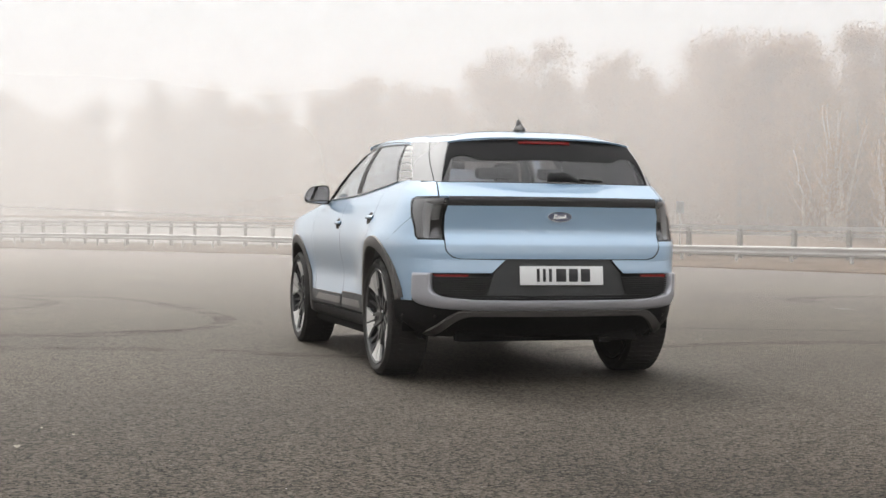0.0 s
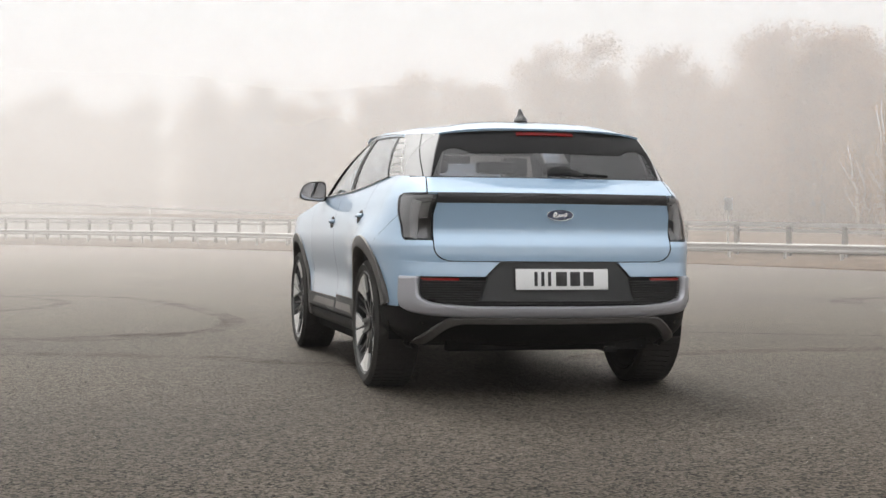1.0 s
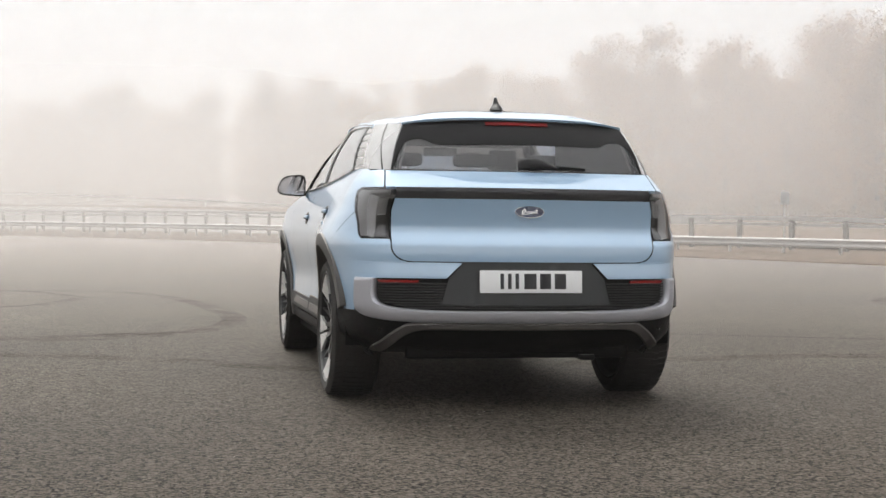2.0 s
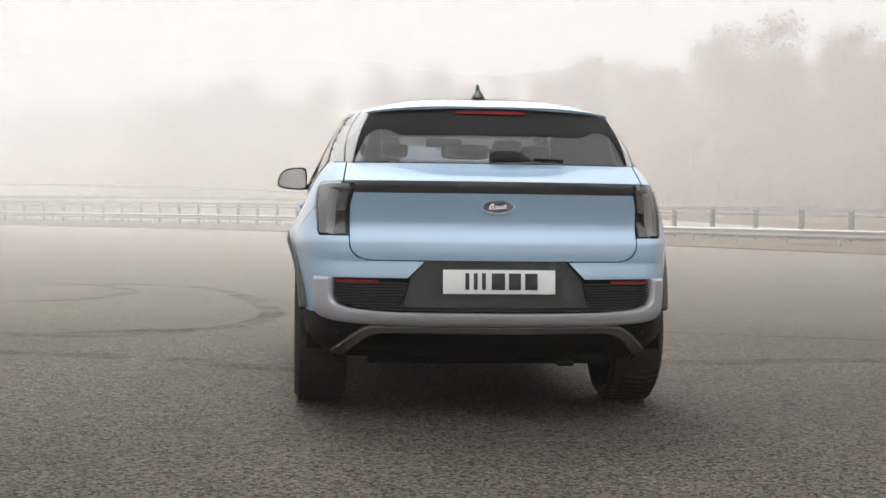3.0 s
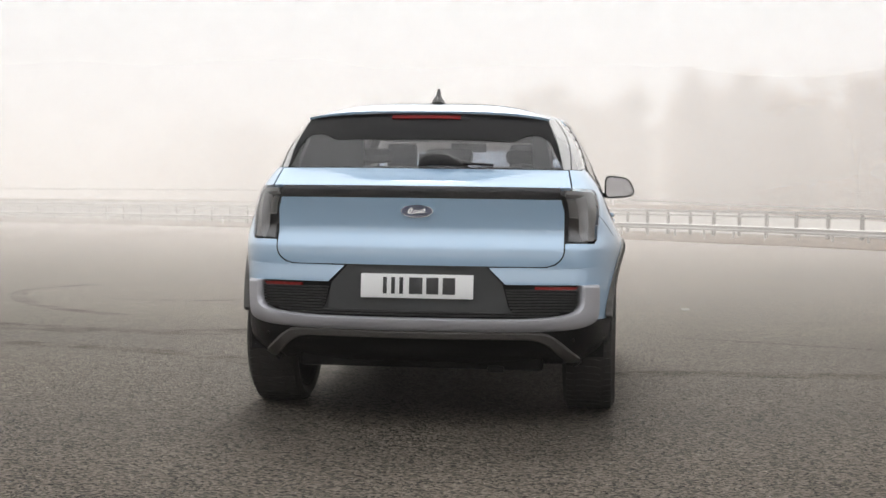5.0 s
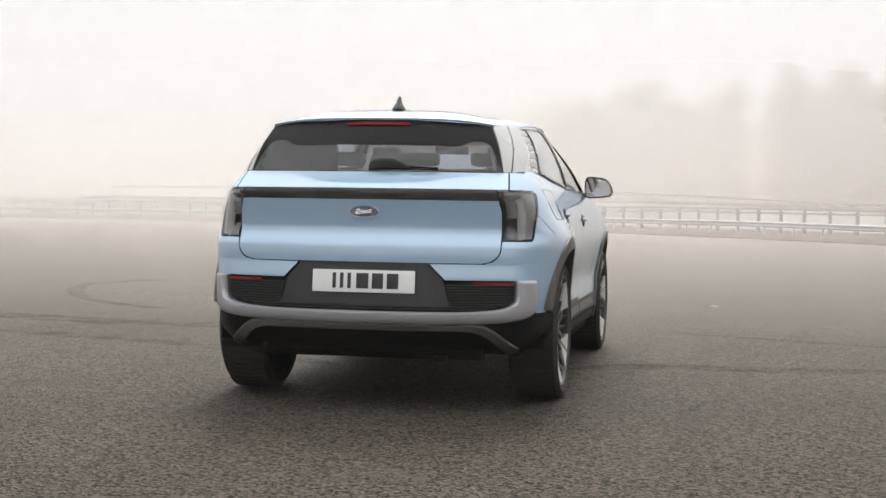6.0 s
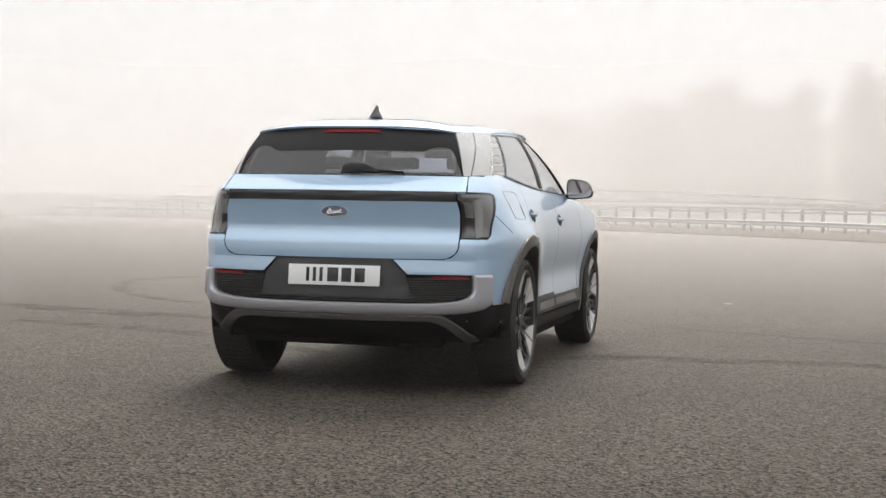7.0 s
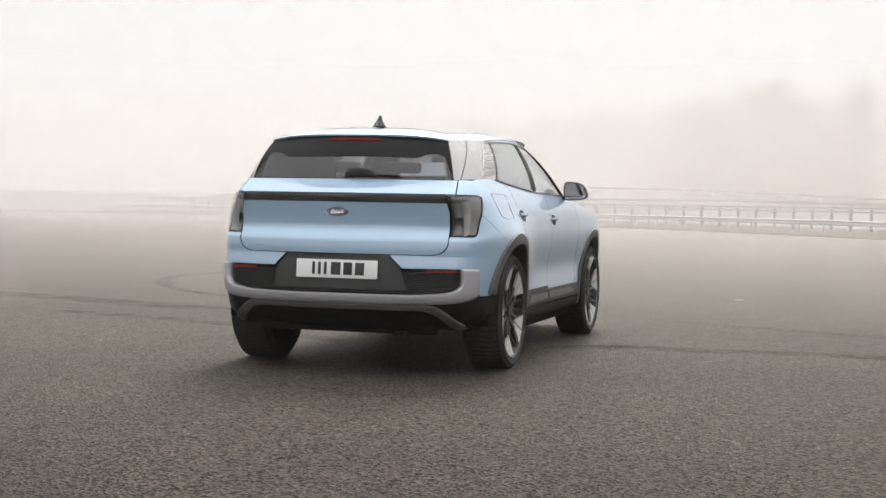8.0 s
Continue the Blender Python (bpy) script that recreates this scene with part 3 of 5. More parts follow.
# wheel arches
for hub in HUB_Y:
    for sign in (1, -1):
        mesh = Mesh()
        cols = []
        for a in (steps(-10, 164, 60) if hub < 2 else steps(-25, 190, 60)):
            ca, sa = math.cos(radians(a)), math.sin(radians(a))
            col = []
            for r, o in ((0.430, -0.06), (0.432, 0.002), (0.438, 0.010), (0.46, 0.012), (0.500, 0.010), (0.504, 0.0), (0.504, -0.02)):
                y, z = hub + r * ca, HUB_Z + r * sa
                col.append(flip(Vector((side_x(max(0.45, y), max(0.22, z)) - (0.0 if y > 0.45 else 0.09 * (0.45 - y)) + o, y, z)), sign))
            cols.append(col)
        mesh.grid(cols)
        part("wheel_arch", mesh.bm, ARCH, car, "dark grey plastic wheel arch")
        well = Mesh()
        well.grid([[flip(Vector((x, hub + 0.45 * math.cos(radians(a)), HUB_Z + 0.45 * math.sin(radians(a)))), sign) for a in steps(-8, 188, 32)] for x in (0.50, 0.86)])
        well.prism([(0.45 * math.cos(radians(a)), 0.45 * math.sin(radians(a))) for a in steps(-8, 188, 32)], lambda u, v, d: flip((0.50 + d, hub + u, HUB_Z + v), sign), 0.01)
        part("wheel_well", well.bm, LINER, car)

# sills and lower door cladding
for sign in (1, -1):
    for y0, y1 in ((1.23, 1.97), (1.98, 3.09)):
        mesh = Mesh().grid([[flip((side_x(y, z) + o, y, z), sign) for y in steps(y0, y1, 24)] for z, o in ((0.475 - 0.022 * (y0 > 1.9), -0.005), (0.472 - 0.022 * (y0 > 1.9), 0.006), (0.43, 0.008), (0.36, 0.010), (0.345, -0.01))])
        part("door_cladding", mesh.bm, GREY_TRIM, car)
        ya, yb = max(y0, 1.30) + 0.02, min(y1, 2.9) - 0.03
        inset = Mesh().grid([[flip((side_x(y, z) + o, y, z), sign) for y in steps(ya + 0.09 * k * (y0 < 1.9), yb - 0.09 * k * (y0 > 1.9), 16)] for z, o, k in ((0.382, 0.008, 0), (0.384, 0.016, 0), (0.428, 0.010, 1), (0.430, 0.004, 1))])
        part("cladding_panel", inset.bm, CLAD, car, "taupe insert in the lower door")
    mesh = Mesh().grid([[flip((side_x(y, 0.34) + o, y, z), sign) for y in steps(1.20, 3.12, 20)] for z, o in ((0.345, -0.03), (0.34, -0.004), (0.30, -0.006), (0.265, -0.03), (0.25, -0.08), (0.25, -0.25))])
    part("sill", mesh.bm, BLACK, car)

# fuel or charging flap on the offside rear wing, as a thin raised seam
flap = [body(1.91, 1.112, 0.0005), body(1.985, 1.113, 0.0005), body(s_at_y(0.70), 1.113, 0.0005), body(s_at_y(0.80), 1.112, 0.0005), body(s_at_y(0.815), 1.10, 0.0005), body(s_at_y(0.815), 0.97, 0.0005), body(s_at_y(0.80), 0.958, 0.0005),
        body(s_at_y(0.62), 0.958, 0.0005), body(1.995, 0.965, 0.0005), body(1.97, 0.985, 0.0005), body(1.93, 1.04, 0.0005), body(1.90, 1.09, 0.0005)]
part("charging_flap_seam", Mesh().tube([*flap, flap[0]], 0.0012, n=6).bm, GREY_TRIM, car)

# belt moulding, door handles
for sign in (1, -1):
    part("belt_moulding", Mesh().tube([flip((side_x(y, belt(y)) + 0.004, y, belt(y) + 0.004), sign) for y in steps(0.86, 2.72, 40)], 0.006, n=6).bm, GLOSS_BLACK, car)
    for y, z in ((1.11, 0.978), (2.07, 0.947)):
        x = side_x(y, z)
        cup = Mesh().lathe([(x + 0.0005, 0.0), (x + 0.001, 0.045), (x + 0.0025, 0.062), (x - 0.004, 0.066)], n=28, axis="x", centre=(0, y - 0.01, z))
        for v in cup.bm.verts:
            v.co.z = z + (v.co.z - z) * 0.62
            v.co.x += side_x(v.co.y, v.co.z) - x
            v.co.x *= sign
        handle = part("door_handle", cup.bm, BLACK, car, "pale blue door handle over a dark cup")
        grip = Mesh()
        grip.grid([[flip((x + 0.001 + 0.016 * math.sin(math.pi * t) ** 0.5 + 0.006 * math.cos(a), y - 0.095 + 0.18 * t, z + 0.006 + 0.011 * math.sin(a)), sign) for a in steps(0, 2 * math.pi, 9)] for t in steps(0, 1, 14)])
        part("grip", grip.bm, PAINT, handle)

# greenhouse: glass, pillars
rear_glass = skin("rear_window", GLASS_REAR, lambda w: (w, 0.0, 1.0), 30, 16, fn=house, sides=(1,), both=True, thick=0.004, label="tinted rear window")[0]
rear_glass.visible_shadow = False
# black border over the glass: the upper half and both sides
def frit_foot(s):
    return lerp(0.49, 0.62, smoothstep(0.66, 0.82, abs(s)))


frit = Mesh().grid([[flip(house(abs(q), lerp(frit_foot(q), 0.995, w), 0.003), 1 if q > 0 else -1) for q in steps(-0.994, 0.994, 60)] for w in steps(0, 1, 10)])
part("window_border", frit.bm, FRIT, car, "black border round the rear window")
for sign in (1, -1):
    rows = []
    for v in steps(0.0, 0.64, 14):
        wide = 0.012 + 0.055 * (v / 0.64) + 0.06 * smoothstep(0.50, 0.64, v) ** 2
        rows.append([flip(house(q, v, 0.0028), sign) for q in steps(1 - wide, 0.995, 6)])
    part("window_border_side", Mesh().grid(rows).bm, FRIT, car)
skin("window_border_low", GLOSS_BLACK, lambda w: (lerp(-0.012, 0.012, w), 0.0, 1.0), 30, 3, fn=house, out=0.002, thick=0.004, sides=(1,), both=True)
SEAM_LOW, SEAM_TOP = 1.22, 1.56
skin("tailgate_fin", PILLAR, lambda w: (w, 1.0, lerp(SEAM_LOW, SEAM_TOP, w)), 14, 16, fn=outer_house, thick=0.01, label="glossy fin beside the rear window, reflected sky in its grey", parent=gate)
skin("rear_pillar", PILLAR, lambda w: (w, lerp(SEAM_LOW, SEAM_TOP, w) + 0.012, lerp(1.72, 1.975, w)), 20, 16, fn=outer_house, thick=0.01, label="glossy rear pillar, reflected sky in its grey")
for sign in (1, -1):
    pan = skin("pillar_panel", PILLAR, lambda w: (lerp(0.0, 0.995, w), lerp(1.72, 1.975, w) + 0.002, lerp(2.15, 2.124, w)), 16, 16, fn=outer_house, sides=(sign,), out=0.0005, thick=0.01, label="pillar panel with five moulded bars")[0]
    for k in range(5):
        v0 = 0.08 + 0.17 * k
        skin("pillar_bar", PILLAR_BAR, lambda w: ((v := lerp(v0, v0 + 0.11, w)), lerp(1.90, 2.03, v), lerp(2.12, 2.096, v)), 10, 4, fn=outer_house, sides=(sign,), out=0.0032, thick=0.003, parent=pan)
for a0, a1, b0, b1, name, mat in ((2.155, 2.129, 2.53, 2.61, "side_window", GLASS_SIDE), (2.575, 2.675, 2.965, 2.955, "side_window", GLASS_FRONT)):
    for g in skin(name, mat, lambda w: (lerp(0.01, 0.91, w), lerp(a0, a1, w), lerp(b0, b1, w)), 24, 14, fn=house, thick=0.004):
        g.visible_shadow = False
skin("door_pillar", BLACK, lambda w: (w, lerp(2.527, 2.607, w), lerp(2.58, 2.68, w)), 6, 14, fn=house, out=0.003, thick=0.01)
skin("front_pillar", BLACK, lambda w: (0.97 * w, lerp(2.96, 2.95, w), lerp(3.10, 3.12, w)), 6, 14, fn=house, out=0.002, thick=0.03)
skin("roof_rail", PAINT, lambda w: (lerp(0.895, 1.0, w), 2.06, 2.965), 50, 5, fn=house, out=0.003, thick=0.01)
for sign in (1, -1):
    for v in (0.898, 0.95):
        part("window_seal", Mesh().tube([flip(house(s, v, 0.005), sign) for s in steps(2.06, 2.965, 50)], 0.0035, n=6).bm, GLOSS_BLACK, car)
    part("window_seal", Mesh().tube([flip(house(lerp(2.153, 2.127, v), v, 0.004), sign) for v in steps(0, 0.90, 12)], 0.004, n=6).bm, GLOSS_BLACK, car)
    part("window_seal", Mesh().tube([flip(house(lerp(2.964, 2.958, v), v, 0.006), sign) for v in steps(0.95, 0.0, 14)], 0.005, n=6).bm, GLOSS_BLACK, car)
    part("pillar_seam", Mesh().tube([flip(outer_house(lerp(SEAM_LOW, SEAM_TOP, v) + 0.006, v, 0.0), sign) for v in steps(-0.01, 1, 14)], 0.0035, n=6).bm, BLACK, car)
windscreen = skin("windscreen", GLASS_FRONT, lambda w: (w, 3.08, 4.0), 30, 12, fn=house, thick=0.004)
for g in windscreen:
    g.visible_shadow = False

# roof skin with its tail spoiler
def roof(u, w, lift=0.0):
    """u from -1 to 1 across, w from 0 at the tail lip to 1 over the windscreen."""
    a = abs(u)
    if w < 0.15:
        k = w / 0.15
        tail = Vector((0, 0.266 + 0.072 * a ** 2.6, 0))
        y = lerp(tail.y, fin_edge(1.3).y, k)
        half = lerp(0.583, fin_edge(1.3).x, k)
        ze = lerp(1.436, fin_edge(1.3).z, k)
    else:
        s = lerp(1.3, 3.0, (w - 0.15) / 0.85)
        e = fin_edge(s)
        front = roof_edge(lerp(3.0, 4.0, 1 - a)).y
        y = lerp(e.y, front, smoothstep(0.6, 1.0, w)) if w > 0.6 else e.y
        half, ze = e.x, e.z
    rise = smooth_interp(w, ((0.0, 0.030), (0.06, 0.052), (0.15, 0.068), (0.4, 0.066), (0.7, 0.050), (1.0, 0.014)))
    if w >= 0.15:
        base = smooth_interp(y, ((0.50, 1.449), (0.98, 1.478), (1.4, 1.504), (1.7, 1.513), (1.95, 1.507), (2.12, 1.492), (2.28, 1.464)))
        rise += base - ze
    z = ze + rise * (1 - a ** lerp(3.8, 2.6, smoothstep(0.6, 1.0, w)))
    return Vector((half * u, y, z + lift))


mesh = Mesh()
rows = [[roof(u, w) for u in steps(-1, 1, 41)] for w in [0, 0.01, 0.03, 0.06, 0.1, 0.15, *steps(0.2, 0.955, 24)]]
lip = [[p + Vector((0, 0.004, -0.010)) for p in rows[0]]]
under = [[Vector((p.x * 0.96, p.y + 0.05, p.z - 0.004)) for p in rows[0]]]
mesh.grid(lip + rows)
roof_ob = part("roof", mesh.bm, PAINT, car)
part("spoiler_underside", Mesh().grid([[p + Vector((0, 0.0, 0.001)) for p in lip[0]], *under]).bm, BLACK, roof_ob)
mesh = Mesh().grid([[roof(u, w, -0.055) for u in steps(-0.97, 0.97, 25)] for w in steps(0.10, 0.945, 16)])
part("headliner", mesh.bm, LINER, car)
mesh = Mesh().grid([[roof(u, w, 0.002 + 0.003 * (1 - abs(u))) for u in steps(-0.80, 0.80, 25)] for w in steps(0.20, 0.86, 16)], thick=0.012, flip=False)
part("glass_roof", mesh.bm, GLOSS_BLACK, roof_ob, "dark panoramic roof glass")
stop = Mesh().grid([[Vector((x, lerp(0.250, 0.262, k) + 0.2 * x * x, lerp(1.430, 1.446, k) - 0.05 * x * x)) for x in steps(-0.165, 0.165, 12)] for k in (0, 1)], thick=0.004)
part("brake_light", stop.bm, RED_DARK, roof_ob, "dark red high brake light")

# shark-fin aerial
fin = Mesh()
rows = []
for t in steps(0, 1, 12):
    h = 0.074 * t
    half = interp(t, ((0, 0.033), (0.2, 0.029), (0.35, 0.019), (0.5, 0.011), (1, 0.006)))
    y0, y1 = 0.62 + 0.085 * t, 0.80 - 0.055 * t
    rows.append([(half * math.cos(a), lerp(y0, y1, (1 + math.sin(a)) / 2), 1.538 + h) for a in steps(-math.pi, math.pi, 20)])
fin.grid(rows)
fin.bm.faces.new([fin.bm.verts.new(p) for p in rows[-1][:-1]])
part("aerial", fin.bm, GREY_TRIM, car, "dark shark-fin roof aerial")

# rear wiper
cap = Mesh().grid([[(x, 0.150 + 0.24 * x * x + 1.0 * (z - 1.19) - 0.018 - 0.022 * math.sin(math.pi * t) * math.sin(math.pi * w) ** 0.5, z) for t in steps(0, 1, 24) for x in [lerp(-0.02, 0.215, t)]]
                 for w in steps(0, 1, 8) for z in [lerp(1.196, 1.232, w)]], thick=0.01)
for v in cap.bm.verts:
    t = (v.co.x + 0.02) / 0.235
    v.co.z = 1.196 + (v.co.z - 1.196) * (1.65 - 1.05 * smoothstep(0.45, 1.0, t)) + 0.004
wiper = part("rear_wiper", cap.bm, BLACK, car, "black rear wiper")
part("wiper_arm", Mesh().tube([(0.19, 0.148, 1.213), (0.26, 0.150, 1.211), (0.335, 0.155, 1.206)], (0.008, 0.006, 0.006)).bm, BLACK, wiper)

# mirrors
for sign in (1, -1):
    shell = Mesh()
    rows = []
    corner = [(0.835, 1.098), (0.87, 1.090), (0.985, 1.100), (1.012, 1.112), (1.022, 1.140), (1.005, 1.185), (0.985, 1.212), (0.95, 1.228), (0.865, 1.236), (0.840, 1.225), (0.832, 1.19)]
    ring0 = [corner[k] for k in range(len(corner))] + [corner[0]]
    ring0 = [(lerp(a[0], b[0], t), lerp(a[1], b[1], t)) for a, b in zip(ring0, ring0[1:]) for t in (0.15, 0.5, 0.85)]
    ring0.append(ring0[0])
    for t in steps(0, 1, 10):
        k = math.sqrt(max(0.03, 1 - (max(0, t - 0.12) / 0.89) ** 2.4))
        rows.append([(sign * (0.92 + (x - 0.92) * k), 2.60 + 0.17 * t, 1.16 + (z - 1.16) * k) for x, z in ring0])
    shell.grid(rows)
    shell.bm.faces.new([shell.bm.verts.new(p) for p in rows[-1][:-1]])
    mirror = part("door_mirror", shell.bm, GLOSS_BLACK, car, "door mirror with a dark rim")
    inner = [(sign * (0.925 + (abs(p[0]) - 0.925) * 0.90), 2.598, 1.162 + (p[2] - 1.162) * 0.86) for p in rows[0][:-1]]
    glass_m = Mesh()
    glass_m.bm.faces.new([glass_m.bm.verts.new(p) for p in inner])
    glass_m.bm.faces.new([glass_m.bm.verts.new((p[0], p[1] + 0.006, p[2])) for p in inner][::-1])
    part("mirror_glass", glass_m.bm, MIRROR, mirror)
    part("mirror_foot", Mesh().tube([(sign * 0.85, 2.66, 1.112), (sign * 0.80, 2.66, 1.115), (sign * 0.77, 2.66, 1.125)], (0.018, 0.016, 0.022), n=10).bm, GLOSS_BLACK, mirror)

# bonnet closing the front, underside
mesh = Mesh().grid([[(side_x(y, belt(y)) * u * (1 if y < 4 else math.sqrt(max(0.05, 1 - ((y - 4.0) / 0.42) ** 2))), y, belt(y) + 0.05 * (1 - u * u)) for u in steps(-1, 1, 21)] for y in steps(2.72, 4.36, 20)])
part("bonnet", mesh.bm, PAINT, car)
mesh = Mesh()
mesh.box(-0.80, 0.80, 1.34, 3.28, 0.20, 0.30, bevel=0.02)
mesh.box(-0.56, 0.56, 0.50, 4.30, 0.25, 0.50, bevel=0.03)
part("underbody", mesh.bm, LINER, car)
mesh = Mesh().tube([(-0.60, 0.78, 0.34), (0.60, 0.78, 0.34)], 0.045, n=10)
mesh.box(-0.22, 0.22, 0.70, 1.15, 0.20, 0.40, bevel=0.03)
part("rear_axle", mesh.bm, BLACK, car)
part("tow_eye", Mesh().box(0.32, 0.40, 0.14, 0.40, 0.235, 0.265, bevel=0.01).bm, BLACK, car)

# interior
def seat(x, y, wide, name, back_top, heads):
    st = part(name, Mesh().box(x - wide / 2, x + wide / 2, y - 0.07, y + 0.08, 0.55, back_top, bevel=0.05, m=None).bm, SEAT, car)
    half, rise = (0.09, 0.20) if name == "front_seat" else (0.13, 0.095)
    for hx in heads:
        part("headrest", Mesh().box(hx - half, hx + half, y - 0.06, y + 0.04, back_top + 0.015, back_top + rise, bevel=0.035).bm, SEAT, st)
        for k in (-0.05, 0.05):
            part("headrest_rod", Mesh().tube([(hx + k, y - 0.01, back_top - 0.02), (hx + k, y - 0.01, back_top + 0.05)], 0.007, n=6).bm, CHROME, st)


seat(0, 1.22, 1.34, "rear_bench", 1.235, (-0.44, 0.0, 0.44))
seat(-0.38, 2.02, 0.50, "front_seat", 1.20, (-0.38,))
seat(0.36, 2.02, 0.50, "front_seat", 1.20, (0.36,))
part("dashboard", Mesh().box(-0.72, 0.72, 2.72, 3.10, 0.70, 1.06, bevel=0.05).bm, LINER, car)
part("windscreen_header", Mesh().box(-0.52, 0.52, 2.04, 2.16, 1.415, 1.47, bevel=0.015).bm, LINER, car)
part("inner_mirror", Mesh().box(-0.11, 0.11, 2.22, 2.25, 1.36, 1.415, bevel=0.01).bm, LINER, car)
part("cargo_cover", Mesh().box(-0.62, 0.62, 0.28, 1.12, 1.10, 1.115, bevel=0.004).bm, SEAT, car)
part("cabin_floor", Mesh().box(-0.72, 0.72, 0.35, 3.0, 0.44, 0.50).bm, LINER, car)
for sign in (1, -1):
    trim = Mesh()
    rows = []
    for v in steps(-0.12, 0.98, 8):
        p, q = house(0.955, max(0, v), -0.03), Vector((0.47, 1.13, 0))
        z = lerp(1.19, 1.45, v)
        rows.append([flip((lerp(p.x, q.x, t), lerp(p.y, q.y, t) + 0.03 * math.sin(math.pi * t), z), sign) for t in steps(0, 1, 10)])
    trim.grid(rows, thick=0.012, flip=(sign < 0))
    part("pillar_trim", trim.bm, TRIM_GREY, car, "grey inner trim of the rear pillar")
    part("door_card", Mesh().grid([[(sign * (side_x(y, z) - 0.05), y, z) for y in steps(0.75, 2.95, 12)] for z in steps(0.48, 1.10, 5)]).bm, LINER, car)


# ---- wheels ----
def build_wheel(y, sign):
    """A wheel whose outer face looks along sign * x."""
    w = part("wheel", Mesh().lathe([(0.075, 0.06), (0.075, 0.17), (0.066, 0.172), (0.066, 0.06)], n=40, closed=True).bm, STEEL, car, "alloy wheel with dark pockets and pale spokes")
    prof = [(-0.112, 0.292), (-0.125, 0.308), (-0.128, 0.333), (-0.108, 0.357), (-0.07, 0.3645), (0, 0.365), (0.07, 0.3645), (0.108, 0.357), (0.128, 0.333), (0.125, 0.308), (0.112, 0.292)]
    tyre = Mesh().lathe(prof, n=72)
    tyre = part("tyre", tyre.bm, RUBBER, w)
    tread = Mesh()
    for k in range(60):
        a0, a1 = 2 * math.pi * k / 60, 2 * math.pi * (k + 0.72) / 60
        for h0, h1, sk in ((-0.108, -0.066, 0.02), (-0.058, -0.022, -0.02), (-0.016, 0.016, 0.0), (0.022, 0.058, 0.02), (0.066, 0.108, -0.02)):
            r0 = 0.3655 if abs(h0 + h1) > 0.15 else 0.369
            tread.grid([[(h0, rr * math.cos(a), rr * math.sin(a)), (h1, (rr - 0.0 * h1) * math.cos(a + sk), (rr) * math.sin(a + sk))] for a, rr in ((a0, 0.361), (a0, r0), (a1, r0), (a1, 0.361))])
    part("tread", tread.bm, RUBBER, tyre)
    rim = Mesh().lathe([(-0.12, 0.270), (-0.10, 0.252), (0.03, 0.240), (0.088, 0.250), (0.112, 0.262), (0.121, 0.272), (0.124, 0.277), (0.119, 0.281)], n=72)
    part("rim", rim.bm, ALLOY_DARK, w)
    part("rim_lip", Mesh().lathe([(0.114, 0.2645), (0.1225, 0.271), (0.126, 0.277), (0.120, 0.2815)], n=72).bm, RIM_GREY, w)
    part("rim_dish", Mesh().lathe([(0.052, 0.04), (0.050, 0.15), (0.038, 0.246)], n=48).bm, ALLOY_DARK, w)
    for k in range(5):
        base = 2 * math.pi * k / 5 + 0.3

        def at(r, off, h):
            a = base + off
            return (h, r * math.cos(a), r * math.sin(a))
        # a broad blade out to the rim, and two flanking arms that lean from it
        def blade(pairs, name, mat):
            m = Mesh()
            rows = [[at(r, o0, h - 0.02), at(r, o0, h), at(r, o1, h), at(r, o1, h - 0.02)] for r, o0, o1, h in pairs]
            m.grid(rows)
            part(name, m.bm, mat, w)
        blade([(0.045, -0.42, 0.42, 0.070), (0.095, -0.26, 0.26, 0.076), (0.16, -0.24, 0.24, 0.086), (0.21, -0.30, 0.30, 0.094), (0.258, -0.36, 0.36, 0.104)], "spoke", ALLOY_DARK)
        for sg in (-1, 1):
            blade([(0.145, sg * 0.060, sg * 0.150, 0.096), (0.185, sg * 0.036, sg * 0.225, 0.104), (0.225, sg * 0.027, sg * 0.295, 0.112), (0.267, sg * 0.020, sg * 0.365, 0.120)], "spoke_face", ALLOY)
            blade([(0.050, sg * 0.12, sg * 0.56, 0.088), (0.09, sg * 0.17, sg * 0.42, 0.093), (0.13, sg * 0.17, sg * 0.31, 0.099), (0.168, sg * 0.150, sg * 0.25, 0.102)], "spoke_root", RIM_GREY)
            blade([(0.075, sg * 0.46, sg * 0.628, 0.070), (0.13, sg * 0.44, sg * 0.60, 0.078), (0.20, sg * 0.48, sg * 0.56, 0.090), (0.262, sg * 0.50, sg * 0.54, 0.108)], "spoke_arm", ALLOY_DARK)
    part("hub_cap", Mesh().lathe([(0.095, 0.0), (0.095, 0.03), (0.085, 0.036)], n=24).bm, ALLOY_DARK, w)
    for o in w.children:
        if o.name.split(".")[0] != "tyre":
            o.scale = (0.97, 1.06, 1.06)
    w.matrix_local = pose(sign * 0.788, y, HUB_Z, rx=25 * sign, rz=0 if sign > 0 else 180)
    return w


first = build_wheel(HUB_Y[0], 1)
for sign, y in ((-1, HUB_Y[0]), (1, HUB_Y[1]), (-1, HUB_Y[1])):
    copy_thing(first, pose(sign * (0.788 if y < 2 else 0.766), y, HUB_Z, rx=40 * y, rz=0 if sign > 0 else 180))


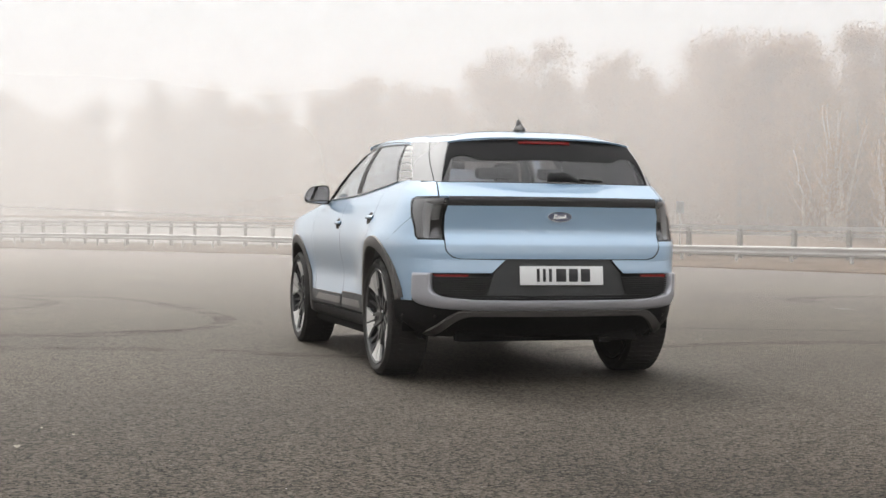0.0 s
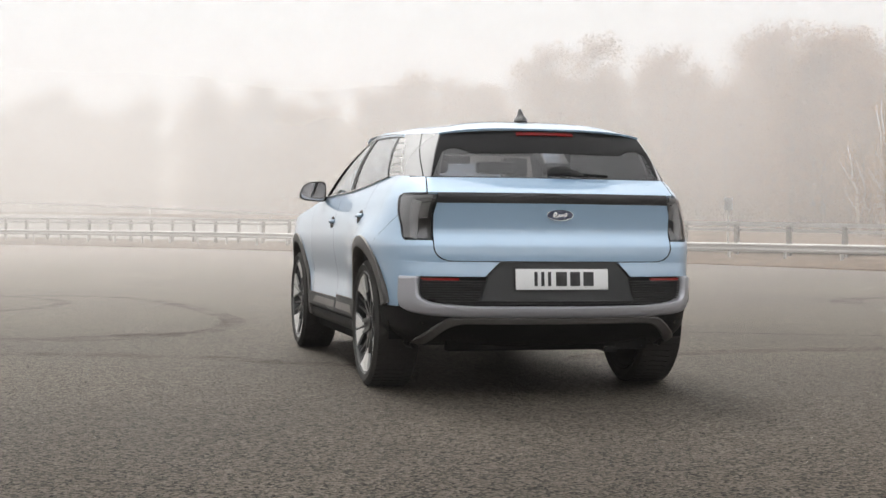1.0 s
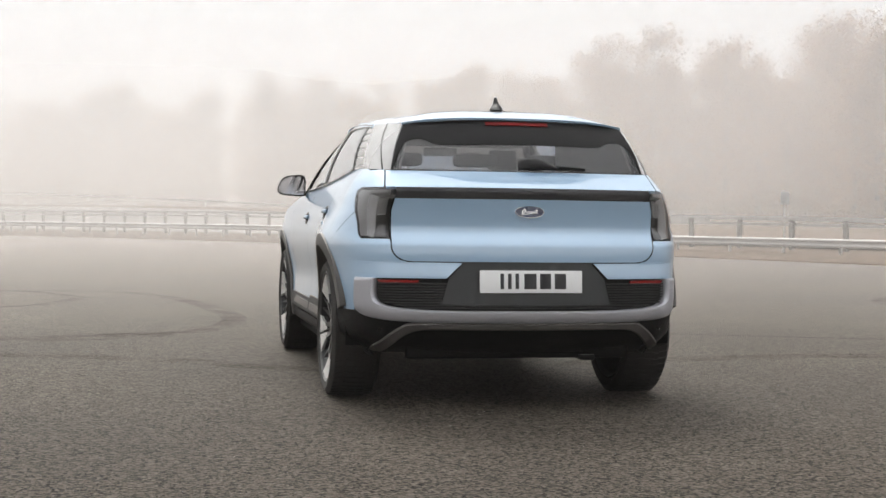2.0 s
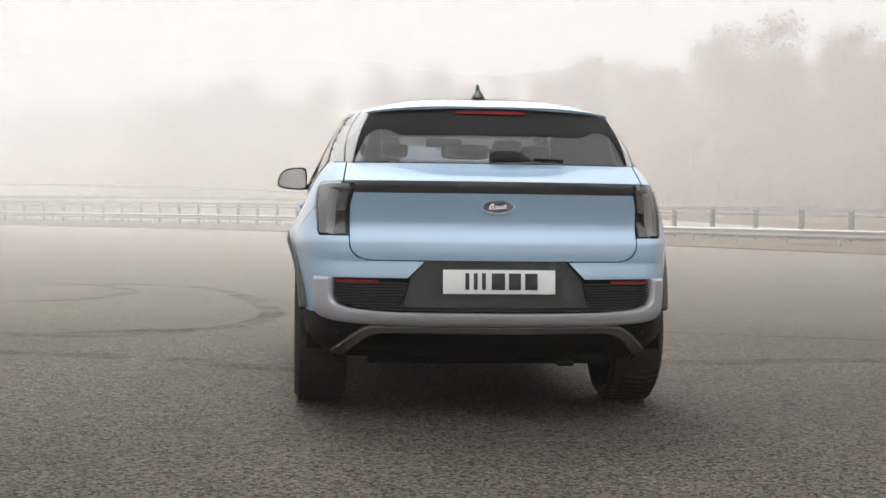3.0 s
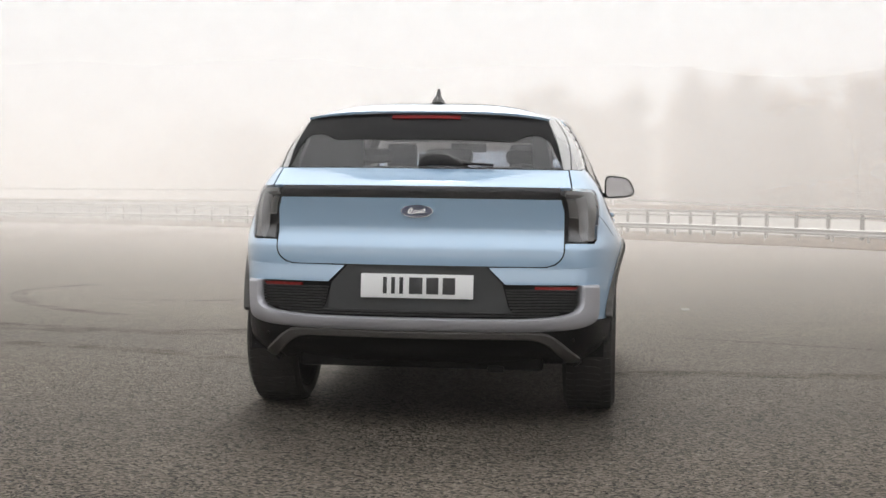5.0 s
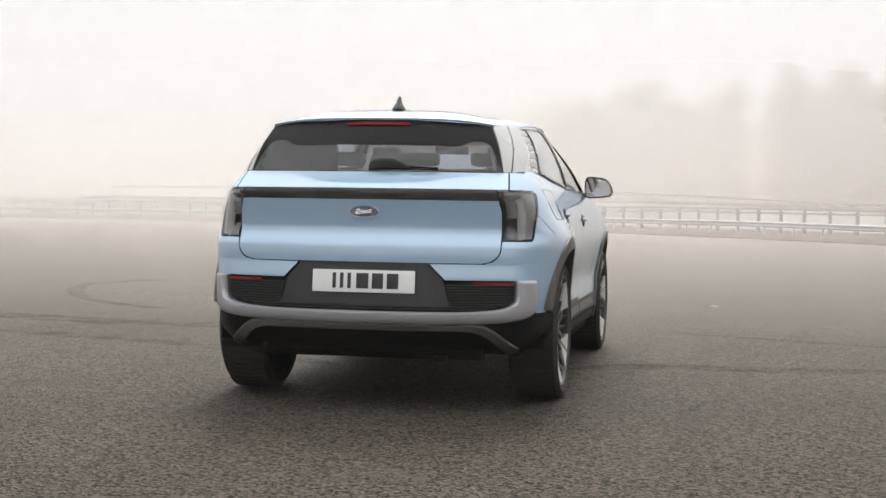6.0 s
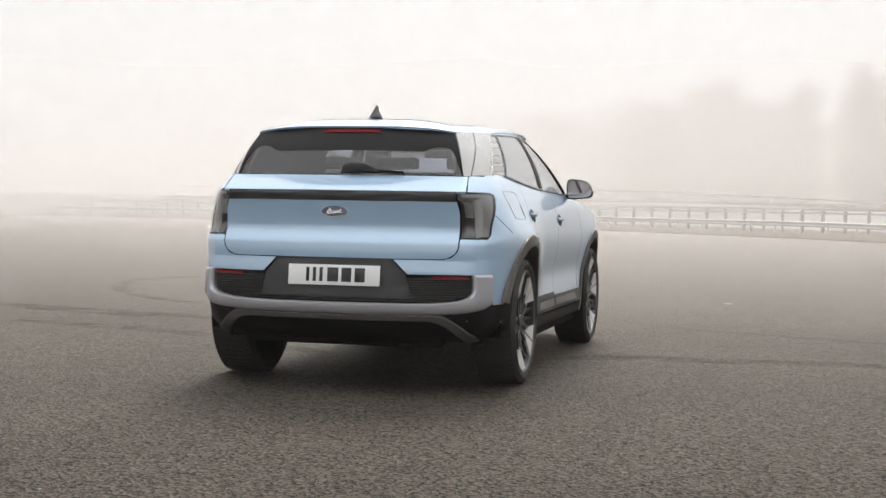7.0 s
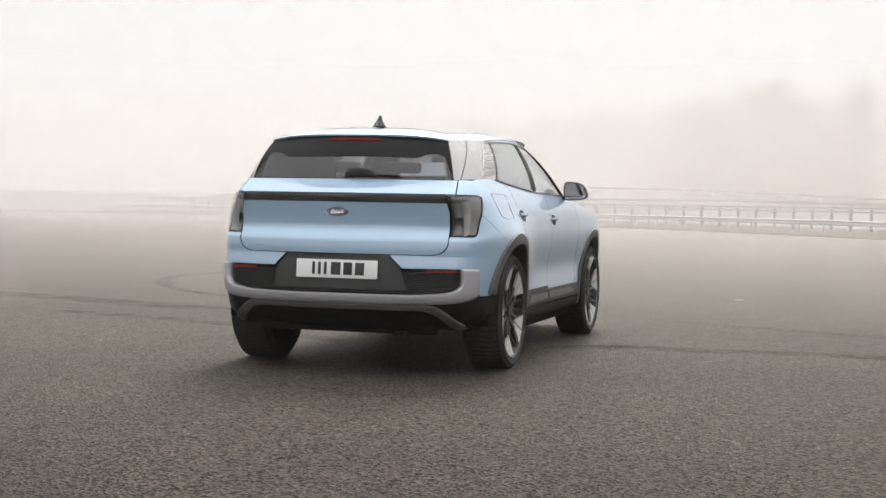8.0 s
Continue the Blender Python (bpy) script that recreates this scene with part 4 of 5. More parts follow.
# ---- ground ----
def wet_asphalt():
    m = bpy.data.materials.new("asphalt")
    m.use_nodes = True
    n, l = m.node_tree.nodes, m.node_tree.links
    p = n["Principled BSDF"]
    co = n.new("ShaderNodeTexCoord")
    stone = n.new("ShaderNodeTexVoronoi")
    stone.inputs["Scale"].default_value = 84
    fine = n.new("ShaderNodeTexNoise")
    fine.inputs["Scale"].default_value, fine.inputs["Detail"].default_value = 55, 4
    blot = n.new("ShaderNodeTexNoise")
    blot.inputs["Scale"].default_value, blot.inputs["Detail"].default_value = 0.35, 5
    for t in (stone, fine, blot):
        l.new(co.outputs["Object"], t.inputs["Vector"])
    sep = n.new("ShaderNodeSeparateColor")
    l.new(stone.outputs["Color"], sep.inputs[0])
    speck = n.new("ShaderNodeMix")
    speck.inputs["Factor"].default_value = 0.25
    l.new(sep.outputs[0], speck.inputs["A"])
    l.new(fine.outputs["Fac"], speck.inputs["B"])
    ramp = n.new("ShaderNodeValToRGB")
    for pos, col in ((0.15, (0.0003, 0.00027, 0.0002, 1)), (0.5, (0.0010, 0.0008, 0.0006, 1)), (0.68, (0.0040, 0.0034, 0.0027, 1)), (0.92, (0.137, 0.116, 0.093, 1))):
        el = ramp.color_ramp.elements[0] if pos == 0.15 else ramp.color_ramp.elements[1] if pos == 0.92 else ramp.color_ramp.elements.new(pos)
        el.position, el.color = pos, col
    l.new(speck.outputs["Result"], ramp.inputs[0])
    mix = n.new("ShaderNodeMix")
    mix.data_type, mix.blend_type = "RGBA", "MULTIPLY"
    mix.inputs["Factor"].default_value = 1.0
    tone = n.new("ShaderNodeMapRange")
    tone.inputs["From Min"].default_value, tone.inputs["From Max"].default_value = 0.3, 0.7
    tone.inputs["To Min"].default_value, tone.inputs["To Max"].default_value = 0.75, 1.25
    l.new(blot.outputs["Fac"], tone.inputs["Value"])
    l.new(ramp.outputs[0], mix.inputs["A"])
    l.new(tone.outputs[0], mix.inputs["B"])
    l.new(mix.outputs["Result"], p.inputs["Base Color"])
    rough = n.new("ShaderNodeMapRange")
    rough.inputs["To Min"].default_value, rough.inputs["To Max"].default_value = 0.60, 0.76
    l.new(blot.outputs["Fac"], rough.inputs["Value"])
    l.new(rough.outputs[0], p.inputs["Roughness"])
    p.inputs["Specular IOR Level"].default_value = 0.07
    # polished stones shine, the binder between them hardly
    shine = n.new("ShaderNodeValToRGB")
    for k, (pos, col) in enumerate(((0.25, (0.05, 0.045, 0.04, 1)), (0.85, (1.0, 0.90, 0.80, 1)))):
        shine.color_ramp.elements[k].position, shine.color_ramp.elements[k].color = pos, col
    l.new(speck.outputs["Result"], shine.inputs[0])
    l.new(shine.outputs[0], p.inputs["Specular Tint"])
    b = n.new("ShaderNodeBump")
    b.inputs["Strength"].default_value, b.inputs["Distance"].default_value = 1.0, 0.012
    l.new(stone.outputs["Distance"], b.inputs["Height"])
    l.new(b.outputs[0], p.inputs["Normal"])
    # damp film: a sheen at very low angles
    lw, power, part_of, sheen, mix2 = n.new("ShaderNodeLayerWeight"), n.new("ShaderNodeMath"), n.new("ShaderNodeMath"), n.new("ShaderNodeBsdfGlossy"), n.new("ShaderNodeMixShader")
    power.operation, power.inputs[1].default_value = "POWER", 16.0
    part_of.operation, part_of.inputs[1].default_value = "MULTIPLY", 0.2
    sheen.inputs["Roughness"].default_value, sheen.inputs["Color"].default_value = 0.33, (1.0, 0.93, 0.865, 1)
    l.new(b.outputs[0], sheen.inputs["Normal"])
    l.new(lw.outputs["Facing"], power.inputs[0])
    l.new(power.outputs[0], part_of.inputs[0])
    l.new(part_of.outputs[0], mix2.inputs[0])
    l.new(p.outputs[0], mix2.inputs[1])
    l.new(sheen.outputs[0], mix2.inputs[2])
    l.new(mix2.outputs[0], n["Material Output"].inputs[0])
    return m


ASPHALT = wet_asphalt()
VERGE = material("brown_verge_grass", (0.115, 0.076, 0.048), rough=0.95, vary=0.5, scale=3, bump=0.8, bump_scale=60)
ground = part("ground", Mesh().grid([[(lerp(-600, 600, (1 + math.copysign(abs(u) ** 3, u)) / 2), 30 + 600 * math.copysign(abs(v) ** 3, v), 0) for u in steps(-1, 1, 41)] for v in steps(-1, 1, 41)]).bm, ASPHALT)
tagged(ground, "wide dark grey asphalt with coarse grain", "asphalt", kind="structure")

# the edge of the asphalt bends away to the far side
EDGE = ((26.0, -25.0), (24.0, -8.0), (20.5, 6.0), (18.5, 14.0), (16.4, 21.8), (14.4, 29.0), (11.0, 37.0), (7.0, 46.0), (1.0, 56.0), (-6.0, 65.0), (-16.0, 74.0), (-30.0, 82.0), (-55.0, 90.0), (-95.0, 97.0))


def edge_points(off, step):
    """Points along the edge, at a distance outside it, at even steps, with the direction there."""
    P = np.array(EDGE)
    fine = []
    for i in range(len(P) - 1):
        p0, p1, p2, p3 = P[max(i - 1, 0)], P[i], P[i + 1], P[min(i + 2, len(P) - 1)]
        for t in np.linspace(0, 1, 24, endpoint=False):
            fine.append(0.5 * (2 * p1 + (p2 - p0) * t + (2 * p0 - 5 * p1 + 4 * p2 - p3) * t**2 + (3 * p1 - p0 - 3 * p2 + p3) * t**3))
    fine = np.array(fine)
    d = np.gradient(fine, axis=0)
    d /= np.linalg.norm(d, axis=1, keepdims=True)
    fine = fine + off * np.stack([d[:, 1], -d[:, 0]], 1)
    run = np.concatenate([[0], np.cumsum(np.linalg.norm(np.diff(fine, axis=0), axis=1))])
    at = np.arange(0, run[-1], step)
    pts = np.stack([np.interp(at, run, fine[:, k]) for k in (0, 1)], 1)
    dirs = np.stack([np.interp(at, run, d[:, k]) for k in (0, 1)], 1)
    return [(Vector((*p, 0)), Vector((*q, 0)).normalized()) for p, q in zip(pts, dirs)]


def bank(p, off):
    """The ground behind the barriers climbs along the far bend."""
    return 1.35 * smoothstep(26, 72, p.y) * smoothstep(3.8, 7.0, off)


def verge_rows():
    base = edge_points(0, 1.0)
    rows = []
    for off, z in ((0.0, -0.02), (0.02, 0.03), (0.4, 0.12), (1.3, 0.20), (3.0, 0.24), (3.8, 0.26), (4.6, 0.28), (5.4, 0.30), (6.2, 0.32), (7.0, 0.34), (12, 0.4), (30, 0.5), (80, 0.7), (200, 0.9)):
        rows.append([p + Vector((d.y, -d.x, 0)) * off + Vector((0, 0, z + bank(p, off) + 0.02 * noise.noise(p * 0.9 + Vector((off, 0, 0))))) for p, d in base])
    return rows


verge = part("verge", Mesh().grid(verge_rows()).bm, VERGE)
tagged(verge, "brown grass verge beyond the asphalt", "grass verge", kind="structure")

# wet road beyond the barriers: the sky's reflection is put into its pale colour
PALE_ROAD = material("sky_pale_road", (0.24, 0.225, 0.205), rough=0.7, vary=0.12, scale=0.6, bump=0.3, bump_scale=60)
road_rows = []
for off in (4.0, 4.6, 5.2, 5.8, 6.4):
    road_rows.append([p + Vector((d.y, -d.x, 0)) * off + Vector((0, 0, 0.05 + lerp(0.26, 0.33, (off - 3.8) / 3) + bank(p, off))) for p, d in edge_points(0, 1.0) if 24 < p.y < 95])
road = part("banked_road", Mesh().grid(road_rows).bm, PALE_ROAD)
tagged(road, "banked road behind the barriers, coloured pale as if reflecting sky", "road", kind="structure")

# tyre marks left on the asphalt
def mark_material():
    m = bpy.data.materials.new("tyre_mark")
    m.use_nodes = True
    n, l = m.node_tree.nodes, m.node_tree.links
    p, out = n["Principled BSDF"], n["Material Output"]
    p.inputs["Base Color"].default_value, p.inputs["Roughness"].default_value = (0.004, 0.0036, 0.003, 1), 0.85
    p.inputs["Specular IOR Level"].default_value = 0.03
    tr, mix, no, co, mr = n.new("ShaderNodeBsdfTransparent"), n.new("ShaderNodeMixShader"), n.new("ShaderNodeTexNoise"), n.new("ShaderNodeTexCoord"), n.new("ShaderNodeMapRange")
    no.inputs["Scale"].default_value, no.inputs["Detail"].default_value = 3.0, 8
    mr.inputs["From Min"].default_value, mr.inputs["From Max"].default_value = 0.35, 0.7
    mr.inputs["To Min"].default_value, mr.inputs["To Max"].default_value = 0.0, 0.24
    l.new(co.outputs["Object"], no.inputs["Vector"])
    l.new(no.outputs["Fac"], mr.inputs["Value"])
    l.new(mr.outputs[0], mix.inputs[0])
    l.new(tr.outputs[0], mix.inputs[1])
    l.new(p.outputs[0], mix.inputs[2])
    l.new(mix.outputs[0], out.inputs[0])
    return m


MARK = mark_material()


def tyre_mark(path, width, z=0.003, mat=None, name="tyre_mark", label="dark curved tyre mark on the asphalt", category="tyre mark"):
    P = np.array(path, float)
    fine = []
    for i in range(len(P) - 1):
        p0, p1, p2, p3 = P[max(i - 1, 0)], P[i], P[i + 1], P[min(i + 2, len(P) - 1)]
        for t in np.linspace(0, 1, 14, endpoint=False):
            fine.append(0.5 * (2 * p1 + (p2 - p0) * t + (2 * p0 - 5 * p1 + 4 * p2 - p3) * t**2 + (3 * p1 - p0 - 3 * p2 + p3) * t**3))
    fine = np.array(fine + [P[-1]])
    d = np.gradient(fine, axis=0)
    d /= np.linalg.norm(d, axis=1, keepdims=True)
    side = np.stack([d[:, 1], -d[:, 0]], 1)
    taper = np.minimum(1, np.minimum(np.arange(len(fine)), np.arange(len(fine))[::-1]) / 10 + 0.15)[:, None]
    rows = [[(*(p + q * k * width * h), z) for p, q, h in zip(fine, side, taper)] for k in (-0.5, 0.5)]
    ob = part(name, Mesh().grid(rows).bm, mat or MARK)
    tagged(ob, label, category, category + "s", "structure")


tyre_mark([(-3.5, 6.1), (-3.95, 6.3), (-4.7, 6.95), (-5.5, 8.15), (-6.0, 9.6), (-5.7, 11.0), (-4.5, 11.9), (-3.4, 11.6), (-2.75, 10.3), (-2.95, 9.0), (-3.6, 8.3), (-4.6, 8.4)], 0.20)
tyre_mark([(-3.4, 11.9), (-2.1, 11.3), (-1.4, 9.3), (-1.1, 7.2), (-1.13, 6.1), (-1.45, 5.1), (-2.0, 4.7)], 0.24, 0.0045)
tyre_mark([(-8.0, 5.6), (-5.2, 4.95), (-4.0, 4.6), (-3.0, 4.35), (-2.3, 4.5), (-1.5, 5.0)], 0.50, 0.006)
tyre_mark([(-4.2, 3.4), (-2.95, 3.12), (-2.2, 2.87), (-1.6, 2.56), (-1.2, 2.2), (-0.6, 1.8)], 0.26, 0.0075)
tyre_mark([(11.0, 10.5), (8.5, 10.45), (7.7, 10.1), (7.2, 9.4), (7.0, 8.7)], 0.42, 0.003)
tyre_mark([(0.8, 2.15), (1.3, 2.45), (1.9, 2.5), (3.2, 2.6), (5.0, 2.3)], 0.32, 0.003)
CRACK = material("dark_joint", (0.016, 0.0145, 0.013), rough=0.9, vary=0.3, scale=5, spec=0.03)
tyre_mark([(1.2, 5.1), (1.9, 4.83), (2.6, 4.5), (3.6, 4.08), (4.7, 3.66), (7.0, 2.8), (10.0, 1.7)], 0.022, 0.009, CRACK, "asphalt_joint", "thin dark joint across the asphalt", "asphalt joint")
FLECK = material("white_fleck", (0.16, 0.155, 0.145), rough=0.8, vary=0.2, scale=20)
for k, (x, y, w) in enumerate(((3.3, 17.5, 0.16), (4.3, 17.8, 0.2), (5.2, 18.1, 0.1), (5.45, 18.2, 0.16), (1.66, 8.7, 0.09), (6.6, 7.4, 0.10))):
    ob = part("paint_fleck", Mesh().box(x - w / 2, x + w / 2, y - 0.12, y + 0.12, 0.001, 0.006, bevel=0.002).bm, FLECK)
    tagged(ob, "small worn white paint fleck on the asphalt", "paint mark", "paint flecks")
DRY = material("dry_leaf", (0.30, 0.27, 0.22), rough=0.8, vary=0.3, scale=60)
for k, (x, y, r) in enumerate(((-3.03, -1.81, 0.014), (-2.93, -1.26, 0.006), (-2.8, -1.5, 0.006))):
    leaf = Mesh().grid([[(x + r * u * (1 - 0.8 * v * v), y + 1.6 * r * v, 0.004 + 0.35 * r * u * u + 0.2 * r * (v + 1) / 2) for u in steps(-1, 1, 5)] for v in steps(-1, 1, 7)], thick=0.0015)
    tagged(part("dry_leaf", leaf.bm, DRY), "pale dry leaf lying on the asphalt", "leaf", "fallen leaves")


# ---- crash barriers ----
ZINC = material("galvanised_steel", (0.48, 0.47, 0.455), rough=0.55, metal=0.3, vary=0.12, scale=4)


W_BEAM = [(0.0, 0.70), (-0.05, 0.68), (-0.06, 0.65), (-0.01, 0.60), (-0.01, 0.56), (-0.06, 0.52), (-0.05, 0.48), (0.0, 0.46), (0.01, 0.48), (0.0, 0.60)]
BOX = lambda z0, z1, t: [(-t, z0), (-t, z1), (t, z1), (t, z0)]


def guard_lift(p):
    """The guard rail's ground lies lower along the near stretch."""
    return lerp(-0.09, 0.04, smoothstep(38, 58, p.y))


def fence_lift(p):
    return lerp(-0.09, 0.09, smoothstep(18, 42, p.y)) + 0.07 * smoothstep(45, 65, p.y)


def bank_lift(p):
    return 1.03 + 0.35 * smoothstep(36, 58, p.y) + 1.02 * smoothstep(52, 86, p.y)


def run_points(off, first, pitch, close):
    """Posts along the edge: even near by, closing up along the far bend."""
    pts = edge_points(off, 0.05)
    out, at = [], first
    while at < len(pts) * 0.05 - 0.1:
        out.append(pts[int(at / 0.05)])
        at += lerp(pitch, close, smoothstep(72, 92, at))
    return out


def barrier(name, label, off, rails, posts, post, lift, lo=-24, hi=110, post_mat=None):
    top = thing(name, label, "crash barrier")
    for prof in rails:
        pts = [(p, d) for p, d in edge_points(off, 1.0) if lo < p.y < hi]
        rows = [[p + Vector((d.y, -d.x, 0)) * o + Vector((0, 0, z + lift(p))) for p, d in pts] for o, z in prof]
        part("rail", Mesh().grid(rows + rows[:1]).bm, ZINC, top)
    me = Mesh().box(-post[0], post[0], -post[1], post[1], -0.25, post[2], bevel=0.006)
    first_post = None
    for p, d in run_points(off + post[3], *posts):
        if lo < p.y < hi:
            m = Matrix.Translation(p + Vector((0, 0, lift(p)))) @ Matrix.Rotation(math.atan2(d.y, d.x), 4, "Z")
            if first_post is None:
                first_post = part("post", me.bm, post_mat or ZINC, top)
                first_post.matrix_local = m
            else:
                o = new("post", first_post.data)
                o.parent = top
                o.matrix_local = m
    return top


# galvanised posts again, their backlit shade put into a darker colour
POST_BACKLIT = material("backlit_zinc_post", (0.27, 0.26, 0.245), rough=0.6, metal=0.3, vary=0.2, scale=6)
barrier("guard_rail", "low galvanised guard rail on the verge", 1.3, [W_BEAM], (0.93, 2.13, 2.0), (0.035, 0.03, 0.50, 0.08), guard_lift)
barrier("double_rail_fence", "pale double-rail barrier behind the guard rail, posts darkened as if backlit", 3.2, [BOX(1.08, 1.20, 0.04), BOX(0.92, 1.01, 0.04)], (0.17, 2.07, 1.54), (0.075, 0.05, 1.12, -0.06), fence_lift, post_mat=POST_BACKLIT)
barrier("bank_rail", "pale rail climbing the bank behind the barriers", 7.5, [BOX(0.0, 0.09, 0.03)], (1.0, 9.0, 9.0), (0.03, 0.03, 0.02, 0.06), bank_lift, 40, 100)

# small marker sign behind the barrier
SIGN = material("grey_sign", (0.30, 0.31, 0.32), rough=0.6, vary=0.15, scale=6)
marker = thing("marker_sign", "small grey marker sign on a thin post behind the barrier", "sign")
part("post", Mesh().tube([(0, 0, 0.2), (0, 0, 1.75)], 0.03, n=10).bm, ZINC, marker)
part("plate", Mesh().box(-0.13, 0.13, -0.05, -0.035, 1.35, 1.75, bevel=0.004).bm, SIGN, marker)
marker.matrix_world = pose(18.3, 36.0, 0.3, rz=-20)


# ---- trees ----
BARK = material("pale_bark", (0.20, 0.17, 0.14), rough=0.9, vary=0.4, scale=12, bump=0.6, bump_scale=60)
LEAF = material("autumn_leaves", (0.27, 0.163, 0.090), rough=0.85, vary=0.35, scale=0.8)
# thin leaves let light through
lf_n, lf_l = LEAF.node_tree.nodes, LEAF.node_tree.links
lf_g, lf_r, lf_x = lf_n.new("ShaderNodeNewGeometry"), lf_n.new("ShaderNodeMapRange"), lf_n.new("ShaderNodeMix")
lf_r.inputs["To Min"].default_value, lf_r.inputs["To Max"].default_value = 0.45, 1.6
lf_x.data_type, lf_x.blend_type = "RGBA", "MULTIPLY"
lf_x.inputs["Factor"].default_value = 1.0
lf_l.new(lf_g.outputs["Random Per Island"], lf_r.inputs["Value"])
lf_l.new(lf_n["Principled BSDF"].inputs["Base Color"].links[0].from_socket, lf_x.inputs["A"])
lf_l.new(lf_r.outputs[0], lf_x.inputs["B"])
lf_l.new(lf_x.outputs["Result"], lf_n["Principled BSDF"].inputs["Base Color"])
lf_t, lf_m = lf_n.new("ShaderNodeBsdfTranslucent"), lf_n.new("ShaderNodeMixShader")
lf_t.inputs["Color"].default_value = (0.35, 0.22, 0.12, 1)
lf_m.inputs[0].default_value = 0.45
lf_l.new(lf_n["Principled BSDF"].outputs[0], lf_m.inputs[1])
lf_l.new(lf_t.outputs[0], lf_m.inputs[2])
lf_l.new(lf_m.outputs[0], lf_n["Material Output"].inputs[0])


def build_tree(seed, height, spread, leaves):
    rnd = random.Random(seed)
    tree = thing("tree", "slender autumn tree with thin brown foliage", "tree", "trees behind the barrier")
    wood, tips = Mesh(), []
    lean = rnd.uniform(-0.04, 0.04)
    stem = [Vector((lean * height * t * t + rnd.uniform(-0.1, 0.1) * t, rnd.uniform(-0.1, 0.1) * t, height * 0.97 * t)) for t in steps(0, 1, 9)]
    wood.tube(stem, [lerp(0.16, 0.02, t) for t in steps(0, 1, 9)], n=6)
    tips.append((stem[-1], 0.7))
    for k in range(64):
        t = rnd.uniform(0.04, 0.98)
        i = min(7, int(t * 8))
        p0 = stem[i].lerp(stem[i + 1], t * 8 - i)
        a = rnd.uniform(0, 2 * math.pi)
        length = spread * (0.45 + 0.75 * math.sin(math.pi * min(1, t * 0.95 + 0.05))) * rnd.uniform(0.55, 1.1)
        up = rnd.uniform(0.25, 0.8)
        p1 = p0 + Vector((math.cos(a) * length * 0.5, math.sin(a) * length * 0.5, length * up * 0.45))
        p2 = p0 + Vector((math.cos(a) * length, math.sin(a) * length, length * up * 1.1))
        wood.tube([p0, p1, p2], [0.05 * (1.1 - t), 0.03 * (1.1 - t), 0.008], n=5)
        tips += [(p2, 0.6), (p1.lerp(p2, 0.5), 0.55), (p1, 0.5), (p0.lerp(p1, 0.6), 0.45)]
        for j in range(3):
            q = p1.lerp(p2, rnd.uniform(-0.3, 0.9))
            e = q + Vector((rnd.gauss(0, 0.35), rnd.gauss(0, 0.35), rnd.uniform(0.1, 0.6)))
            wood.tube([q, e], [0.012, 0.004], n=4)
            tips.append((e, 0.45))
    trunk = part("trunk", wood.bm, BARK, tree)
    verts, faces = [], []
    for k in range(leaves):
        c, r = tips[rnd.randrange(len(tips))]
        v = Vector((rnd.gauss(0, 1), rnd.gauss(0, 1), rnd.gauss(0, 0.8))) * r * 0.62
        p = c + v
        s = rnd.uniform(0.045, 0.105)
        a, b = Vector((rnd.gauss(0, 1), rnd.gauss(0, 1), rnd.gauss(0, 1))).normalized(), Vector((rnd.gauss(0, 1), rnd.gauss(0, 1), rnd.gauss(0, 1))).normalized()
        i = len(verts)
        verts += [p - a * s, p + b * s * 0.7, p + a * s, p - b * s * 0.7]
        faces.append((i, i + 1, i + 2, i + 3))
    me = bpy.data.meshes.new("crown")
    me.from_pydata(verts, [], faces)
    me.materials.append(LEAF)
    crown = new("crown", me)
    crown.parent = tree
    return tree


protos = [build_tree(11 + k, h, sp, n) for k, (h, sp, n) in enumerate(((11.5, 2.0, 11000), (10.0, 1.7, 9500), (12.5, 2.2, 12000), (9.0, 1.9, 9500)))]
rnd = random.Random(4)
WOOD_LINE = ((34.0, 8.0), (36.0, 26.0), (36.5, 42.0), (35.0, 58.0), (30.5, 76.0), (20.5, 93.0), (7.0, 108.0), (-9.0, 125.0), (-28.0, 146.0), (-62.0, 168.0))
placed = 0
for i in range(len(WOOD_LINE) - 1):
    a, b = Vector((*WOOD_LINE[i], 0)), Vector((*WOOD_LINE[i + 1], 0))
    n = int((b - a).length / 0.8)
    out = Vector(((b - a).y, -(b - a).x, 0)).normalized()
    for k in range(n):
        p = a.lerp(b, (k + rnd.random() * 0.8) / n) + out * rnd.choice((0, 1, 2, 4, 6, 8, 11, 14)) + out * rnd.uniform(-1, 1)
        src = protos[rnd.randrange(4)]
        sc = rnd.uniform(0.72, 0.95) * lerp(0.88, 1.10, smoothstep(30, 75, p.y))
        m = pose(p.x, p.y, 0.15, 0, 0, rnd.uniform(0, 360))
        if placed < 4:
            src = protos[placed]
            src.matrix_world = m
        else:
            t = copy_thing(src, m)
            t.scale = (sc, sc, sc)
        placed += 1


# more trees round the corners of the wood's edge
for i in range(3, len(WOOD_LINE) - 1):
    a, b = Vector((*WOOD_LINE[i - 1], 0)), Vector((*WOOD_LINE[i + 1], 0))
    out = Vector(((b - a).y, -(b - a).x, 0)).normalized()
    for k in range(9):
        p = Vector((*WOOD_LINE[i], 0)) + out * rnd.uniform(-1, 14) + (b - a).normalized() * rnd.uniform(-4, 4)
        t = copy_thing(protos[k % 4], pose(p.x, p.y, 0.15, 0, 0, rnd.uniform(0, 360)))
        sc = rnd.uniform(0.75, 0.98) * lerp(0.88, 1.10, smoothstep(30, 75, p.y))
        t.scale = (sc, sc, sc)

